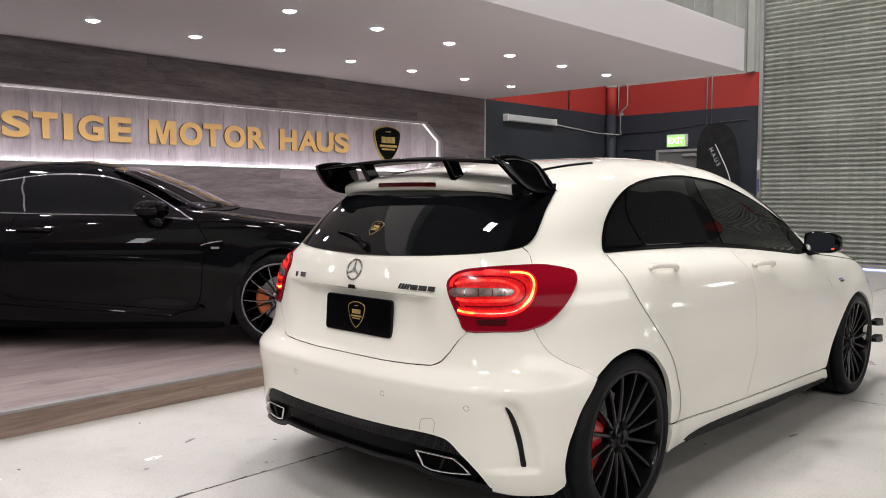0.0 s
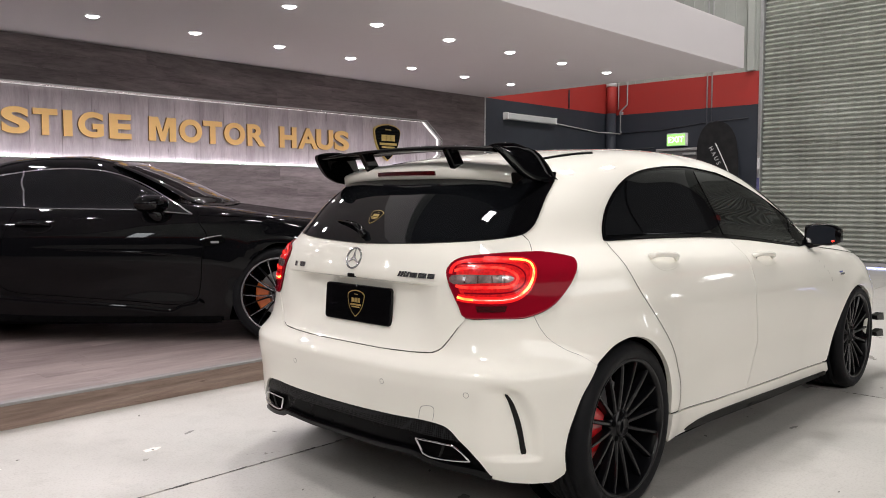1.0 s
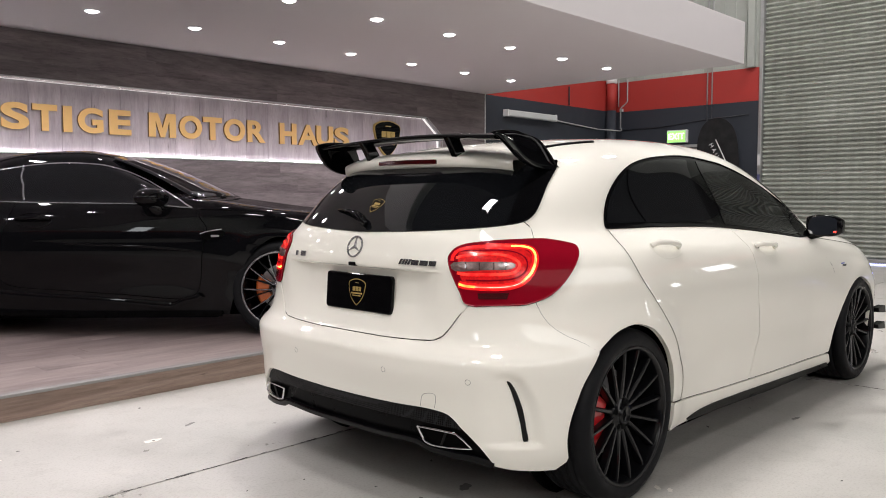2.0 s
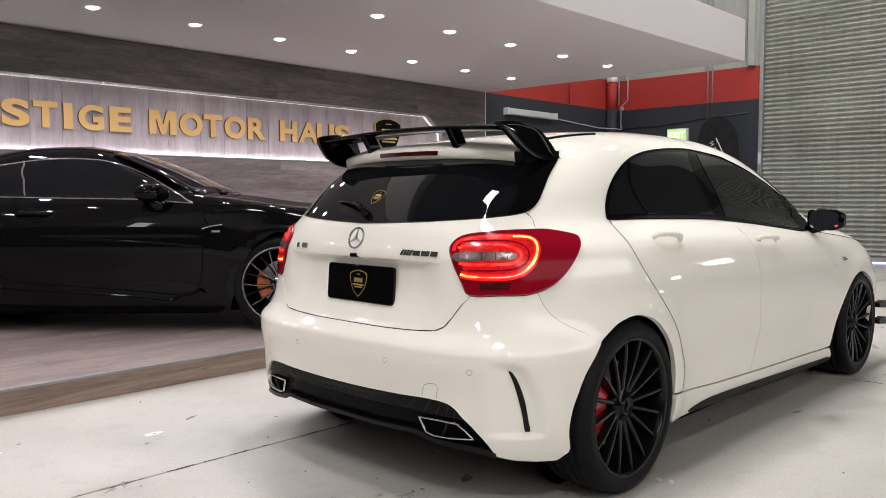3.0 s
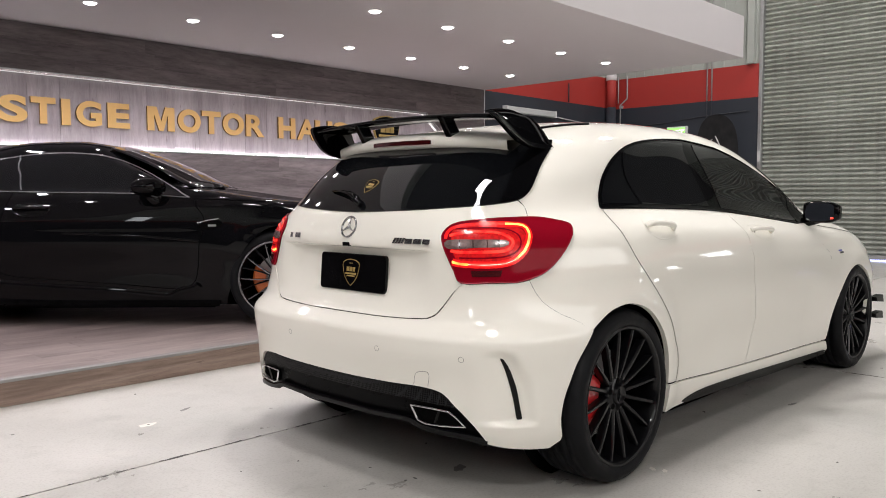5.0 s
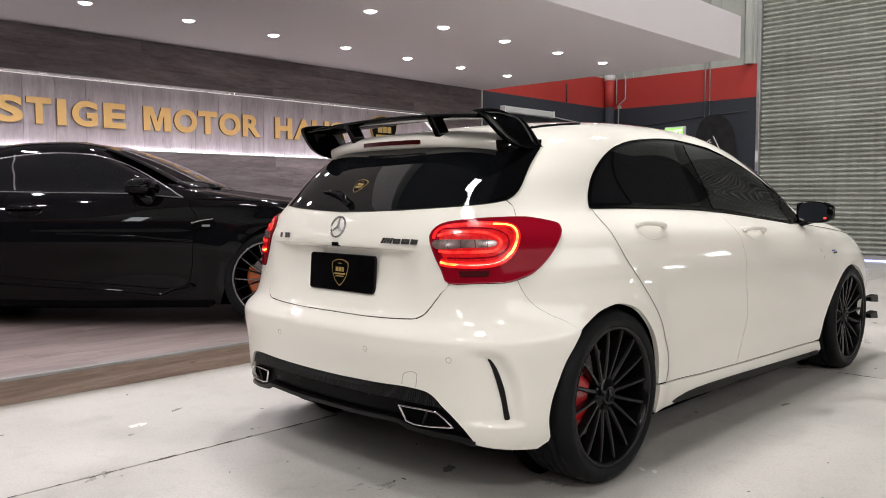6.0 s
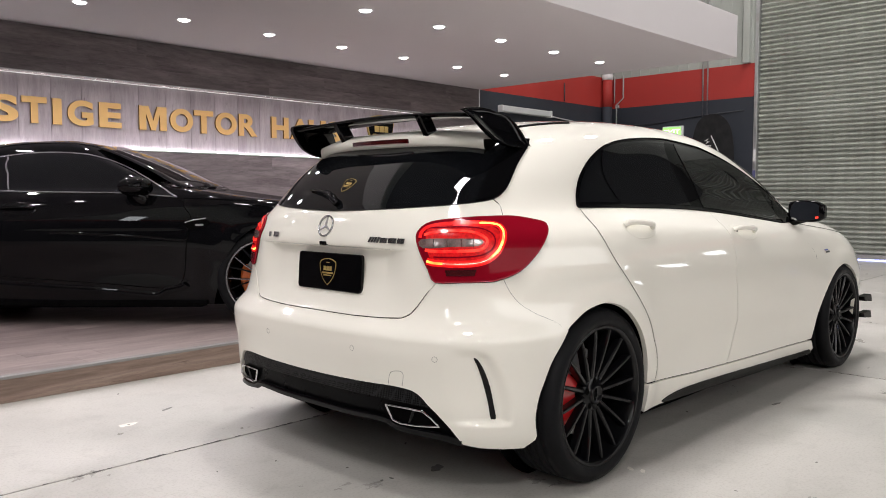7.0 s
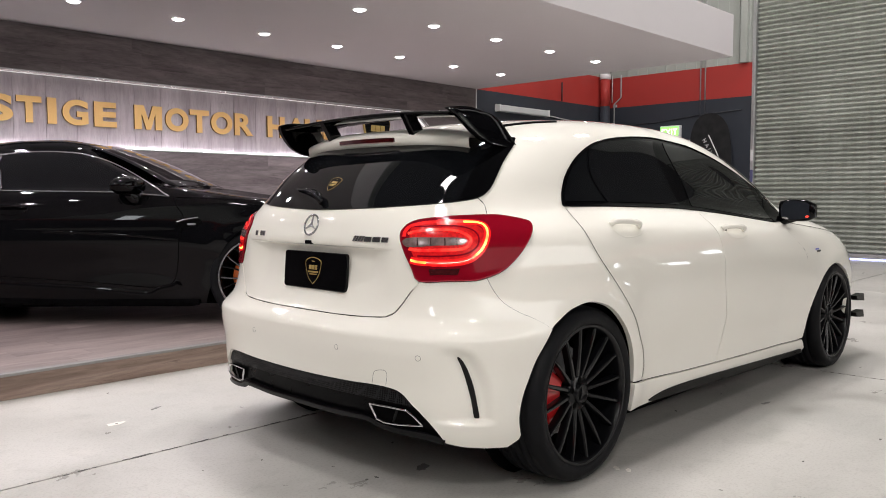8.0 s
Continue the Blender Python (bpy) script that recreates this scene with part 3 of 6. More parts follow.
def letter(ch, x, width):
    if ch == "M":
        bm = bmesh.new()
        prism(bm, [(px * width, py * 0.262) for px, py in M_OUTLINE], 0.024, Matrix.Translation((0, 0, -0.012)))
        bmesh.ops.triangulate(bm, faces=bm.faces[:])
        me = bpy.data.meshes.new("sign_letter")
        bm.to_mesh(me)
        bm.free()
    else:
        cu = bpy.data.curves.new("sign_letter", "FONT")
        cu.body, cu.size, cu.extrude, cu.offset = ch, 0.362, 0.012, BOLD[ch]
        tmp = bpy.data.objects.new("sign_letter", cu)
        me = bpy.data.meshes.new_from_object(tmp)
        bpy.data.objects.remove(tmp)
        me.name = "sign_letter"
        vx = np.zeros(len(me.vertices) * 3)
        me.vertices.foreach_get("co", vx)
        vx = vx.reshape(-1, 3)
        lo, hi = vx.min(0), vx.max(0)
        vx[:, 0] = (vx[:, 0] - lo[0]) * width / (hi[0] - lo[0])
        vx[:, 1] = (vx[:, 1] - lo[1]) * 0.262 / (hi[1] - lo[1])
        me.vertices.foreach_set("co", vx.ravel())
    me.materials.clear()
    me.materials.append(GOLD)
    me.materials.append(GOLD_EDGE)
    me.update()
    for p in me.polygons:
        p.material_index = 0 if abs(p.normal.z) > 0.9 else 1
    ob = new("sign_letter", me)
    ob.matrix_basis = Matrix.Translation((x, WALL_Y + 0.082, 1.782)) @ pose(0, 0, 0, 90)
    tagged(ob, "raised gold capital letter " + ch + " fixed to the niche panel", "sign letter", "wall sign letters")


SIGN = [("S", 0.045, 0.254), ("T", 0.330, 0.235), ("I", 0.619, 0.089), ("G", 0.764, 0.260), ("E", 1.084, 0.238), ("M", 1.518, 0.317), ("O", 1.875, 0.279), ("T", 2.169, 0.244), ("O", 2.439, 0.282), ("R", 2.752, 0.255), ("H", 3.213, 0.256), ("A", 3.495, 0.312), ("U", 3.780, 0.278), ("S", 4.076, 0.250)]
for ch, sx, sw in SIGN:
    letter(ch, sx, sw)

SHIELD = [(0.0, 0.255), (0.10, 0.243), (0.19, 0.215), (0.245, 0.17), (0.235, 0.06), (0.19, -0.07), (0.11, -0.18), (0.0, -0.265)]


def shield_outline(s):
    half = smoothcurve([(x * s, y * s) for x, y in SHIELD], 3)
    return [tuple(p) for p in half] + [(-p[0], p[1]) for p in half[-2:0:-1]]


def shield(name, m, s, depth, parent=None):
    """A dark shield with a gold rim and plain gold bars in place of its lettering."""
    bm = bmesh.new()
    prism(bm, shield_outline(s), depth)
    base = part(name, bm, SHADED_GOLD, parent, place=m)
    bm = bmesh.new()
    prism(bm, shield_outline(s * 0.93), depth * 0.4, Matrix.Translation((0, 0, depth)))
    part("shield_field", bm, GLOSS_BLACK, base)
    spans = [(-0.125, -0.045, 0.015, 0.10), (-0.035, 0.045, 0.015, 0.10), (0.055, 0.125, 0.015, 0.10), (-0.16, 0.16, -0.045, -0.012), (-0.12, 0.12, -0.085, -0.062), (-0.05, 0.05, 0.165, 0.178)]
    for x0, x1, y0, y1 in spans:
        part("lettering_bar", boxed(x0 * s, x1 * s, y0 * s, y1 * s, depth * 1.4, depth * 1.6), SHADED_GOLD, base)
    return base


tagged(shield("wall_shield", Matrix.Translation((5.02, WALL_Y + 0.098, 1.935)) @ pose(0, 0, 0, 90), 1.0, 0.03), "black shield emblem with gold rim on the niche", "emblem")

# soffit over the deck
structure("ceiling", boxed(X_WEST, 7.086, 1.77, WALL_Y + 0.24, SOFFIT_Z, 3.24, 0.004), PLASTER, "white plasterboard soffit over the platform", "ceiling")


def downlight(m):
    top = empty("downlight", m)
    part("bezel", lathe(bmesh.new(), [(0.054, -0.003), (0.058, -0.005), (0.068, -0.004), (0.071, 0.0)], 28, "z"), WHITE_PLASTIC, top, smooth=True)
    part("lamp_face", lathe(bmesh.new(), [(0.0005, -0.019), (0.025, -0.0165), (0.042, -0.010), (0.052, -0.004), (0.055, 0.0)], 24, "z"), LAMP_FACE, top, "glowing domed lens", True)
    return tagged(top, "small round recessed downlight, lit, in the soffit", "downlight", "soffit downlights")


first = None
for row_y, lxs in LIGHT_ROWS:
    for lx in lxs:
        m = pose(lx, row_y, SOFFIT_Z)
        first = copy_thing(first, m) if first else downlight(m)

# north wall beyond the feature wall, far wall and its bands
NORTH_Y = 6.20
structure("wall_north", boxed(6.9, FAR_X, NORTH_Y, NORTH_Y + 0.2, 0.0, 2.79), CHARCOAL, "charcoal painted wall", "wall")
structure("wall_north_band", boxed(6.9, FAR_X, NORTH_Y, NORTH_Y + 0.2, 2.791, 3.37), RED_WALL, "red painted band along the wall", "wall")
structure("wall_north_upper", boxed(X_WEST, FAR_X, NORTH_Y, NORTH_Y + 0.2, 3.371, HALL_TOP), GREY_METAL, "grey-green metal upper wall", "wall")
DOOR_Y, DOOR_END = 3.27, -4.3
structure("wall_far", boxed(FAR_X, FAR_X + 0.2, DOOR_Y + 0.06, NORTH_Y + 0.2, 0.0, 2.79), CHARCOAL, "charcoal painted end wall", "wall")
structure("wall_far_band", boxed(FAR_X, FAR_X + 0.2, DOOR_Y + 0.06, NORTH_Y + 0.2, 2.791, 3.37), RED_WALL, "red painted band on the end wall", "wall")
upper = structure("wall_far_upper", boxed(FAR_X + 0.012, FAR_X + 0.2, DOOR_Y + 0.06, NORTH_Y + 0.2, 3.371, HALL_TOP), GREY_METAL, "grey-green ribbed metal upper wall", "wall")
yy = DOOR_Y + 0.1
while yy < NORTH_Y:
    part("cladding_rib", boxed(FAR_X, FAR_X + 0.013, yy, yy + 0.035, 3.371, HALL_TOP, 0.004), GREY_METAL, upper)
    yy += 0.20
structure("wall_far_south", boxed(FAR_X, FAR_X + 0.2, Y_SOUTH, DOOR_END, 0.0, 2.79), CHARCOAL, "charcoal painted wall past the roller door", "wall")
structure("wall_far_south_band", boxed(FAR_X, FAR_X + 0.2, Y_SOUTH, DOOR_END, 2.791, 3.37), RED_WALL, "red painted band past the roller door", "wall")
structure("wall_far_south_upper", boxed(FAR_X, FAR_X + 0.2, Y_SOUTH, DOOR_END, 3.371, HALL_TOP), HALL_WALL, "dark lined upper wall past the roller door", "wall")
for k, (wx, wy, wz, ww, wh, turn, _watts) in enumerate(DAY_WINDOWS):
    side = 1 if wx < 0 else -1
    window = structure("window_%d" % (k + 1), boxed(min(wx - 0.013 * side, wx - 0.006 * side), max(wx - 0.013 * side, wx - 0.006 * side), wy - ww / 2, wy + ww / 2, wz - wh / 2, wz + wh / 2), DAY_PANE, "bright daylit window in the end wall", "window")
    for fy in (wy - ww / 2 - 0.025, wy + ww / 2 + 0.025):
        part("window_frame", boxed(wx - 0.014, wx + 0.014, fy - 0.025, fy + 0.025, wz - wh / 2 - 0.05, wz + wh / 2 + 0.05), ALU, window)
    for fz in (wz - wh / 2 - 0.025, wz + wh / 2 + 0.025):
        part("window_frame", boxed(wx - 0.013, wx + 0.013, wy - ww / 2, wy + ww / 2, fz - 0.025, fz + 0.025), ALU, window)
structure("wall_lintel", boxed(FAR_X, FAR_X + 0.2, DOOR_END, DOOR_Y + 0.06, 5.0, HALL_TOP), GREY_METAL, "grey metal wall over the roller door", "wall")
structure("wall_south", boxed(X_WEST, FAR_X + 0.2, Y_SOUTH - 0.2, Y_SOUTH, 0.0, 2.79), CHARCOAL, "charcoal painted hall wall", "wall")
structure("wall_south_band", boxed(X_WEST, FAR_X + 0.2, Y_SOUTH - 0.2, Y_SOUTH, 2.791, 3.37), RED_WALL, "red painted band on the hall wall", "wall")
structure("wall_south_upper", boxed(X_WEST, FAR_X + 0.2, Y_SOUTH - 0.2, Y_SOUTH, 3.371, HALL_TOP), GREY_METAL, "grey-green metal upper wall", "wall")
structure("wall_west", boxed(X_WEST - 0.2, X_WEST, Y_SOUTH, 6.5, 0.0, 2.79), CHARCOAL, "charcoal painted end wall of the hall", "wall")
structure("wall_west_band", boxed(X_WEST - 0.2, X_WEST, Y_SOUTH, 6.5, 2.791, 3.37), RED_WALL, "red painted band on the hall wall", "wall")
structure("wall_west_upper", boxed(X_WEST - 0.2, X_WEST, Y_SOUTH, 6.5, 3.371, HALL_TOP), GREY_METAL, "grey-green metal upper wall", "wall")
structure("ceiling_hall", boxed(X_WEST - 0.2, FAR_X + 0.2, Y_SOUTH - 0.2, 6.5, HALL_TOP, HALL_TOP + 0.2), HALL_WALL, "grey hall roof lining", "ceiling")

# roller door of corrugated curtain slats
door = structure("door_roller", boxed(FAR_X + 0.10, FAR_X + 0.12, DOOR_END, DOOR_Y, 0.03, 5.0), DOOR_METAL, "closed grey corrugated steel roller door", "roller door")
PITCH, WAVES = 0.0795, 10
slat = bmesh.new()
cols = []
for k in range(WAVES + 1):
    zz = PITCH * k / WAVES
    xx = 0.028 * math.cos(2 * math.pi * k / WAVES)
    cols.append((slat.verts.new((xx, DOOR_END, zz)), slat.verts.new((xx, DOOR_Y - 0.005, zz))))
for k in range(WAVES):
    slat.faces.new((cols[k][0], cols[k + 1][0], cols[k + 1][1], cols[k][1]))
slat_mesh = to_mesh("door_slat", slat, DOOR_METAL, True)
for k in range(61):
    ob = new("door_slat", slat_mesh)
    ob.parent = door
    ob.matrix_basis = pose(FAR_X + 0.07, 0, 0.10 + k * PITCH)
part("bottom_rail", boxed(FAR_X + 0.03, FAR_X + 0.09, DOOR_END, DOOR_Y - 0.005, 0.03, 0.10, 0.006), ALU, door, "pale bottom rail")
part("guide_rail", boxed(FAR_X - 0.02, FAR_X + 0.13, DOOR_Y, DOOR_Y + 0.058, 0.0, 5.0, 0.004), ALU, door, "steel guide channel")
part("guide_sticker", boxed(FAR_X - 0.024, FAR_X - 0.0205, DOOR_Y + 0.004, DOOR_Y + 0.054, 1.66, 1.85), WHITE_PLASTIC, door, "white warning sticker")
part("guide_tape", boxed(FAR_X - 0.024, FAR_X - 0.0205, DOOR_Y + 0.004, DOOR_Y + 0.054, 1.28, 1.50), material("blue_tape", (0.10, 0.10, 0.22), 0.5), door, "dark blue sticker")

# ---- panels laid on a car's skin ----
from mathutils.geometry import delaunay_2d_cdt


def dense(poly, closed=True, gap=0.02):
    """Adds points until no side is longer than the gap (a counts 1.4)."""
    out, P = [], [np.array(p, float) for p in poly]
    for i in range(len(P) if closed else len(P) - 1):
        a, b = P[i], P[(i + 1) % len(P)]
        n = max(1, int(math.hypot((b[0] - a[0]) * 1.4, b[1] - a[1]) / gap))
        out += [a + (b - a) * k / n for k in range(n)]
    if not closed:
        out.append(P[-1])
    return np.array(out)


def inside(poly, pts):
    x, y = pts[:, 0], pts[:, 1]
    hit = np.zeros(len(pts), bool)
    for (x1, y1), (x2, y2) in zip(poly, np.roll(poly, -1, 0)):
        if y1 != y2:
            hit ^= ((y1 > y) != (y2 > y)) & (x < (x2 - x1) * (y - y1) / (y2 - y1) + x1)
    return hit


def far_from(poly, pts, d):
    ok = np.ones(len(pts), bool)
    for a, b in zip(poly, np.roll(poly, -1, 0)):
        ab = b - a
        t = np.clip(((pts - a) @ ab) / max(ab @ ab, 1e-12), 0, 1)
        ok &= np.hypot(*(pts - a - t[:, None] * ab).T) > d
    return ok


def both(half):
    """A whole outline from its right half, whose ends lie on the middle line."""
    return list(half) + [(-a, z) for a, z in list(half)[::-1] if abs(a) > 1e-6]


def inset(poly, d):
    """Moves each side of an outline inward by d metres (a counts 1.4)."""
    P = dense(poly, True, 0.03) * [1.4, 1]
    nx, pv = np.roll(P, -1, 0), np.roll(P, 1, 0)
    t = nx - pv
    n = np.stack([-t[:, 1], t[:, 0]], 1) / np.maximum(np.linalg.norm(t, axis=1, keepdims=True), 1e-9)
    area = 0.5 * np.sum(P[:, 0] * nx[:, 1] - nx[:, 0] * P[:, 1])
    return (P + n * d * np.sign(area)) / [1.4, 1]


def clip(poly, p, q):
    """Keeps what lies left of the line from p to q."""
    out, P = [], [np.array(v, float) for v in poly]
    s = lambda v: (q[0] - p[0]) * (v[1] - p[1]) - (q[1] - p[1]) * (v[0] - p[0])
    for i in range(len(P)):
        a, b = P[i], P[(i + 1) % len(P)]
        if s(a) >= 0:
            out.append(a)
        if (s(a) >= 0) != (s(b) >= 0):
            out.append(a + (b - a) * s(a) / (s(a) - s(b)))
    return out


def skin_mesh(name, verts, faces, normals, mat):
    me = bpy.data.meshes.new(name)
    me.from_pydata([tuple(v) for v in verts], [], faces)
    me.materials.append(mat)
    me.polygons.foreach_set("use_smooth", [True] * len(me.polygons))
    me.normals_split_custom_set_from_vertices([tuple(v) for v in normals])
    me.update()
    return me


def patch(skin, name, outline, mat, parent, lift=0.003, edge=0.006, label="", da=0.03, dz=0.02, mirror=False):
    """A panel bounded by an outline in (a, z), standing proud of the skin by lift, with turned-in edges."""
    poly = dense(outline)
    lo, hi = poly.min(0), poly.max(0)
    ga, gz = np.meshgrid(np.arange(lo[0] + da / 2, hi[0], da), np.arange(lo[1] + dz / 2, hi[1], dz), indexing="ij")
    pts = np.stack([ga.ravel(), gz.ravel()], 1)
    if len(pts):
        pts = pts[inside(poly, pts)]
        pts = pts[far_from(poly, pts, 0.006)] if len(pts) else pts
    n = len(poly)
    every = np.concatenate([poly, pts]) if len(pts) else poly
    V, _, F, *_ = delaunay_2d_cdt([Vector(p) for p in every], [], [list(range(n))], 1, 1e-7)
    uv = np.array([tuple(v) for v in V])
    made = []
    for sgn in ((1, -1) if mirror else (1,)):
        a, z = uv[:, 0] * sgn, uv[:, 1]
        N = skin.normal(a, z)
        P = skin.point(a, z) + N * lift
        faces = []
        for f in F:
            f = list(f)
            p, q, r = P[f[0]], P[f[1]], P[f[2]]
            if np.dot(np.cross(q - p, r - p), N[f[0]]) < 0:
                f = f[::-1]
            faces.append(f)
        verts, normals = list(P), list(N)
        if edge:
            ba, bz = poly[:, 0] * sgn, poly[:, 1]
            bn = skin.normal(ba, bz)
            bp = skin.point(ba, bz) + bn * lift
            t = np.roll(bp, -1, 0) - np.roll(bp, 1, 0)
            out = np.cross(t, bn)
            out /= np.maximum(np.linalg.norm(out, axis=1, keepdims=True), 1e-9)
            mid = bp.mean(0)
            if np.sum((bp - mid) * out) < 0:
                out = -out
            k = len(verts)
            verts += list(bp) + list(bp - bn * edge)
            normals += list(out) + list(out)
            for i in range(n):
                j = (i + 1) % n
                f = [k + i, k + j, k + n + j, k + n + i]
                if np.dot(np.cross(verts[f[1]] - verts[f[0]], verts[f[2]] - verts[f[0]]), out[i]) < 0:
                    f = f[::-1]
                faces.append(f)
        ob = new(name, skin_mesh(name, verts, faces, normals, mat))
        ob.parent = parent
        made.append(tagged(ob, label))
    return made if mirror else made[0]


def ribbon(skin, name, path, width, mat, parent, lift=0.001, label="", mirror=False, round_=0.0, closed=False):
    """A narrow strip along a line on the skin; round_ bulges its middle outward."""
    uv = dense(path, closed, 0.012)
    made = []
    for sgn in ((1, -1) if mirror else (1,)):
        a, z = uv[:, 0] * sgn, uv[:, 1]
        N, C = skin.normal(a, z), skin.point(a, z)
        T = (np.roll(C, -1, 0) - np.roll(C, 1, 0)) if closed else np.gradient(C, axis=0)
        S = np.cross(N, T)
        S /= np.maximum(np.linalg.norm(S, axis=1, keepdims=True), 1e-9)
        prof = [(-0.5, 0.0, -0.6), (-0.3, 0.8, -0.3), (0.0, 1.0, 0.0), (0.3, 0.8, 0.3), (0.5, 0.0, 0.6)] if round_ else [(-0.5, 0, 0), (0.5, 0, 0)]
        m, verts, normals = len(prof), [], []
        for s, h, tilt in prof:
            verts.append(C + N * (lift + round_ * h) + S * (s * width))
            nn = N + S * tilt
            normals.append(nn / np.linalg.norm(nn, axis=1, keepdims=True))
        verts, normals = np.stack(verts, 1).reshape(-1, 3), np.stack(normals, 1).reshape(-1, 3)
        faces, k = [], len(uv)
        for i in range(k if closed else k - 1):
            for j in range(m - 1):
                q = (i + 1) % k
                f = [i * m + j, q * m + j, q * m + j + 1, i * m + j + 1]
                if np.dot(np.cross(verts[f[1]] - verts[f[0]], verts[f[2]] - verts[f[0]]), normals[f[0]]) < 0:
                    f = f[::-1]
                faces.append(f)
        ob = new(name, skin_mesh(name, verts, faces, normals, mat))
        ob.parent = parent
        made.append(tagged(ob, label))
    return made if mirror else made[0]


def on_skin(skin, a, z, lift=0.0):
    """A pose on the skin: local z outward, local y upward."""
    p, n = skin.point(np.array([a]), np.array([z]))[0], skin.normal(np.array([a]), np.array([z]))[0]
    n = Vector(n)
    x = Vector((0, 0, 1)).cross(n).normalized()
    y = n.cross(x)
    m = Matrix((x, y, n)).transposed().to_4x4()
    m.translation = Vector(p) + n * lift
    return m


def crown(skin, z, mat, parent):
    """Closes the top of a roof with a shallow cap whose rim follows the skin at height z."""
    a = np.linspace(-3, 3, 97)[:-1]
    rim = skin.point(a, np.full(len(a), z))
    mid = rim.mean(0)
    bm = bmesh.new()
    rows = [[bm.verts.new((mid[0] + (p[0] - mid[0]) * s, p[1] * s, z + 0.0022 * (1 - s * s))) for p in rim] for s in (1.03, 0.75, 0.4)]
    for r in range(2):
        for k in range(len(a)):
            q = (k + 1) % len(a)
            if (rows[r][k].co - rows[r][q].co).length > 1e-6:
                bm.faces.new((rows[r][k], rows[r][q], rows[r + 1][q], rows[r + 1][k]))
    bm.faces.new(rows[2])
    bmesh.ops.recalc_face_normals(bm, faces=bm.faces[:])
    return part("roof_crown", bm, mat, parent, smooth=True)


def smooth_poly(pts, per=4):
    return [tuple(p) for p in smoothcurve(pts, per, True)]


def smooth_line(pts, per=4):
    return [tuple(p) for p in smoothcurve(pts, per)]


# ---- wheels: local outward is -y ----
def wheel(name, m, parent, radius, rim_r, half_w, spokes, rim_mat, caliper_mat, twin, caliper_angle):
    top = empty(name, m)
    top.parent = parent
    w = half_w
    groove = []
    for g in (-0.055, -0.018, 0.018, 0.055):
        groove += [(radius, g - 0.005), (radius - 0.006, g - 0.004), (radius - 0.006, g + 0.004), (radius, g + 0.005)]
    prof = [(rim_r, -w + 0.010), (rim_r + 0.006, -w + 0.001), (rim_r + 0.028, -w - 0.003), (radius - 0.030, -w - 0.001), (radius - 0.012, -w + 0.010), (radius - 0.003, -w + 0.028)]
    prof += groove + [(radius - 0.003, w - 0.028), (radius - 0.012, w - 0.010), (radius - 0.03, w), (rim_r, w - 0.01)]
    part("tyre", lathe(bmesh.new(), prof, 72, closed=True), RUBBER, top, smooth=True)
    f = -w + 0.014
    barrel = [(rim_r + 0.004, f - 0.008), (rim_r, f - 0.012), (rim_r - 0.010, f - 0.008), (rim_r - 0.014, f + 0.004), (rim_r - 0.022, f + 0.03), (rim_r - 0.03, w - 0.02), (rim_r + 0.002, w - 0.012)]
    part("rim", lathe(bmesh.new(), barrel, 72), RIM_BLACK if twin else rim_mat, top, smooth=True)
    if twin:
        part("rim_lip", lathe(bmesh.new(), [(rim_r + 0.001, f - 0.013), (rim_r - 0.004, f - 0.0145), (rim_r - 0.011, f - 0.010)], 72), rim_mat, top, "polished rim lip", True)
    r1 = rim_r - 0.010
    for k in range(spokes):
        base = 2 * math.pi * (k + 0.25) / spokes
        for s in ((-1, 1) if twin else (0,)):
            a0, a1 = base + s * 0.05, base + s * 0.165
            dest = bmesh.new()
            pts, wid = [], []
            for i in range(7):
                q = i / 6
                r, a = 0.052 + (r1 - 0.052) * q, a0 + (a1 - a0) * q
                y = f + 0.002 + 0.026 * (1 - q) ** 1.5
                pts.append(Vector((r * math.cos(a), y, r * math.sin(a))))
                wid.append((0.0075 if not twin else 0.0048) * (1.25 - 0.35 * q))
            rows = []
            for i, p in enumerate(pts):
                d = (pts[min(i + 1, 6)] - pts[max(i - 1, 0)]).normalized()
                t = d.cross(Vector((0, 1, 0))).normalized() * wid[i]
                rows.append([dest.verts.new(p + t * u + Vector((0, h, 0))) for u, h in ((-1, 0.030), (-1, 0.006), (-0.55, 0.0), (0.55, 0.0), (1, 0.006), (1, 0.030))])
            for i in range(6):
                for j in range(6):
                    dest.faces.new((rows[i][j], rows[i + 1][j], rows[i + 1][(j + 1) % 6], rows[i][(j + 1) % 6]))
            bmesh.ops.recalc_face_normals(dest, faces=dest.faces[:])
            part("spoke", dest, RIM_BLACK if s == 1 else rim_mat, top)
    hub = lathe(bmesh.new(), [(0.0375, f + 0.020), (0.0385, f + 0.024), (0.060, f + 0.026), (0.066, f + 0.031), (0.068, f + 0.08)], 40)
    part("hub", hub, rim_mat, top, smooth=True)
    part("centre_cap", lathe(bmesh.new(), [(0.001, f + 0.012), (0.027, f + 0.0125), (0.029, f + 0.010), (0.034, f + 0.011), (0.0375, f + 0.021)], 40), rim_mat, top, smooth=True)
    for k in range(3):
        bm = bmesh.new()
        prism(bm, [(-0.0045, 0.0), (0.0045, 0.0), (0.0, 0.028)], 0.003, pose(0, f + 0.0125, 0, 90, 0, 0) @ pose(0, 0, 0, 0, 0, 120 * k + 20))
        part("cap_arm", bm, rim_mat, top)
    for k in range(5):
        a = 2 * math.pi * k / 5 + 0.3
        part("bolt_pocket", cyl(bmesh.new(), pose(0.050 * math.cos(a), f + 0.0285, 0.050 * math.sin(a), 90), 0.0105, 0.010, 16), GAP, top)
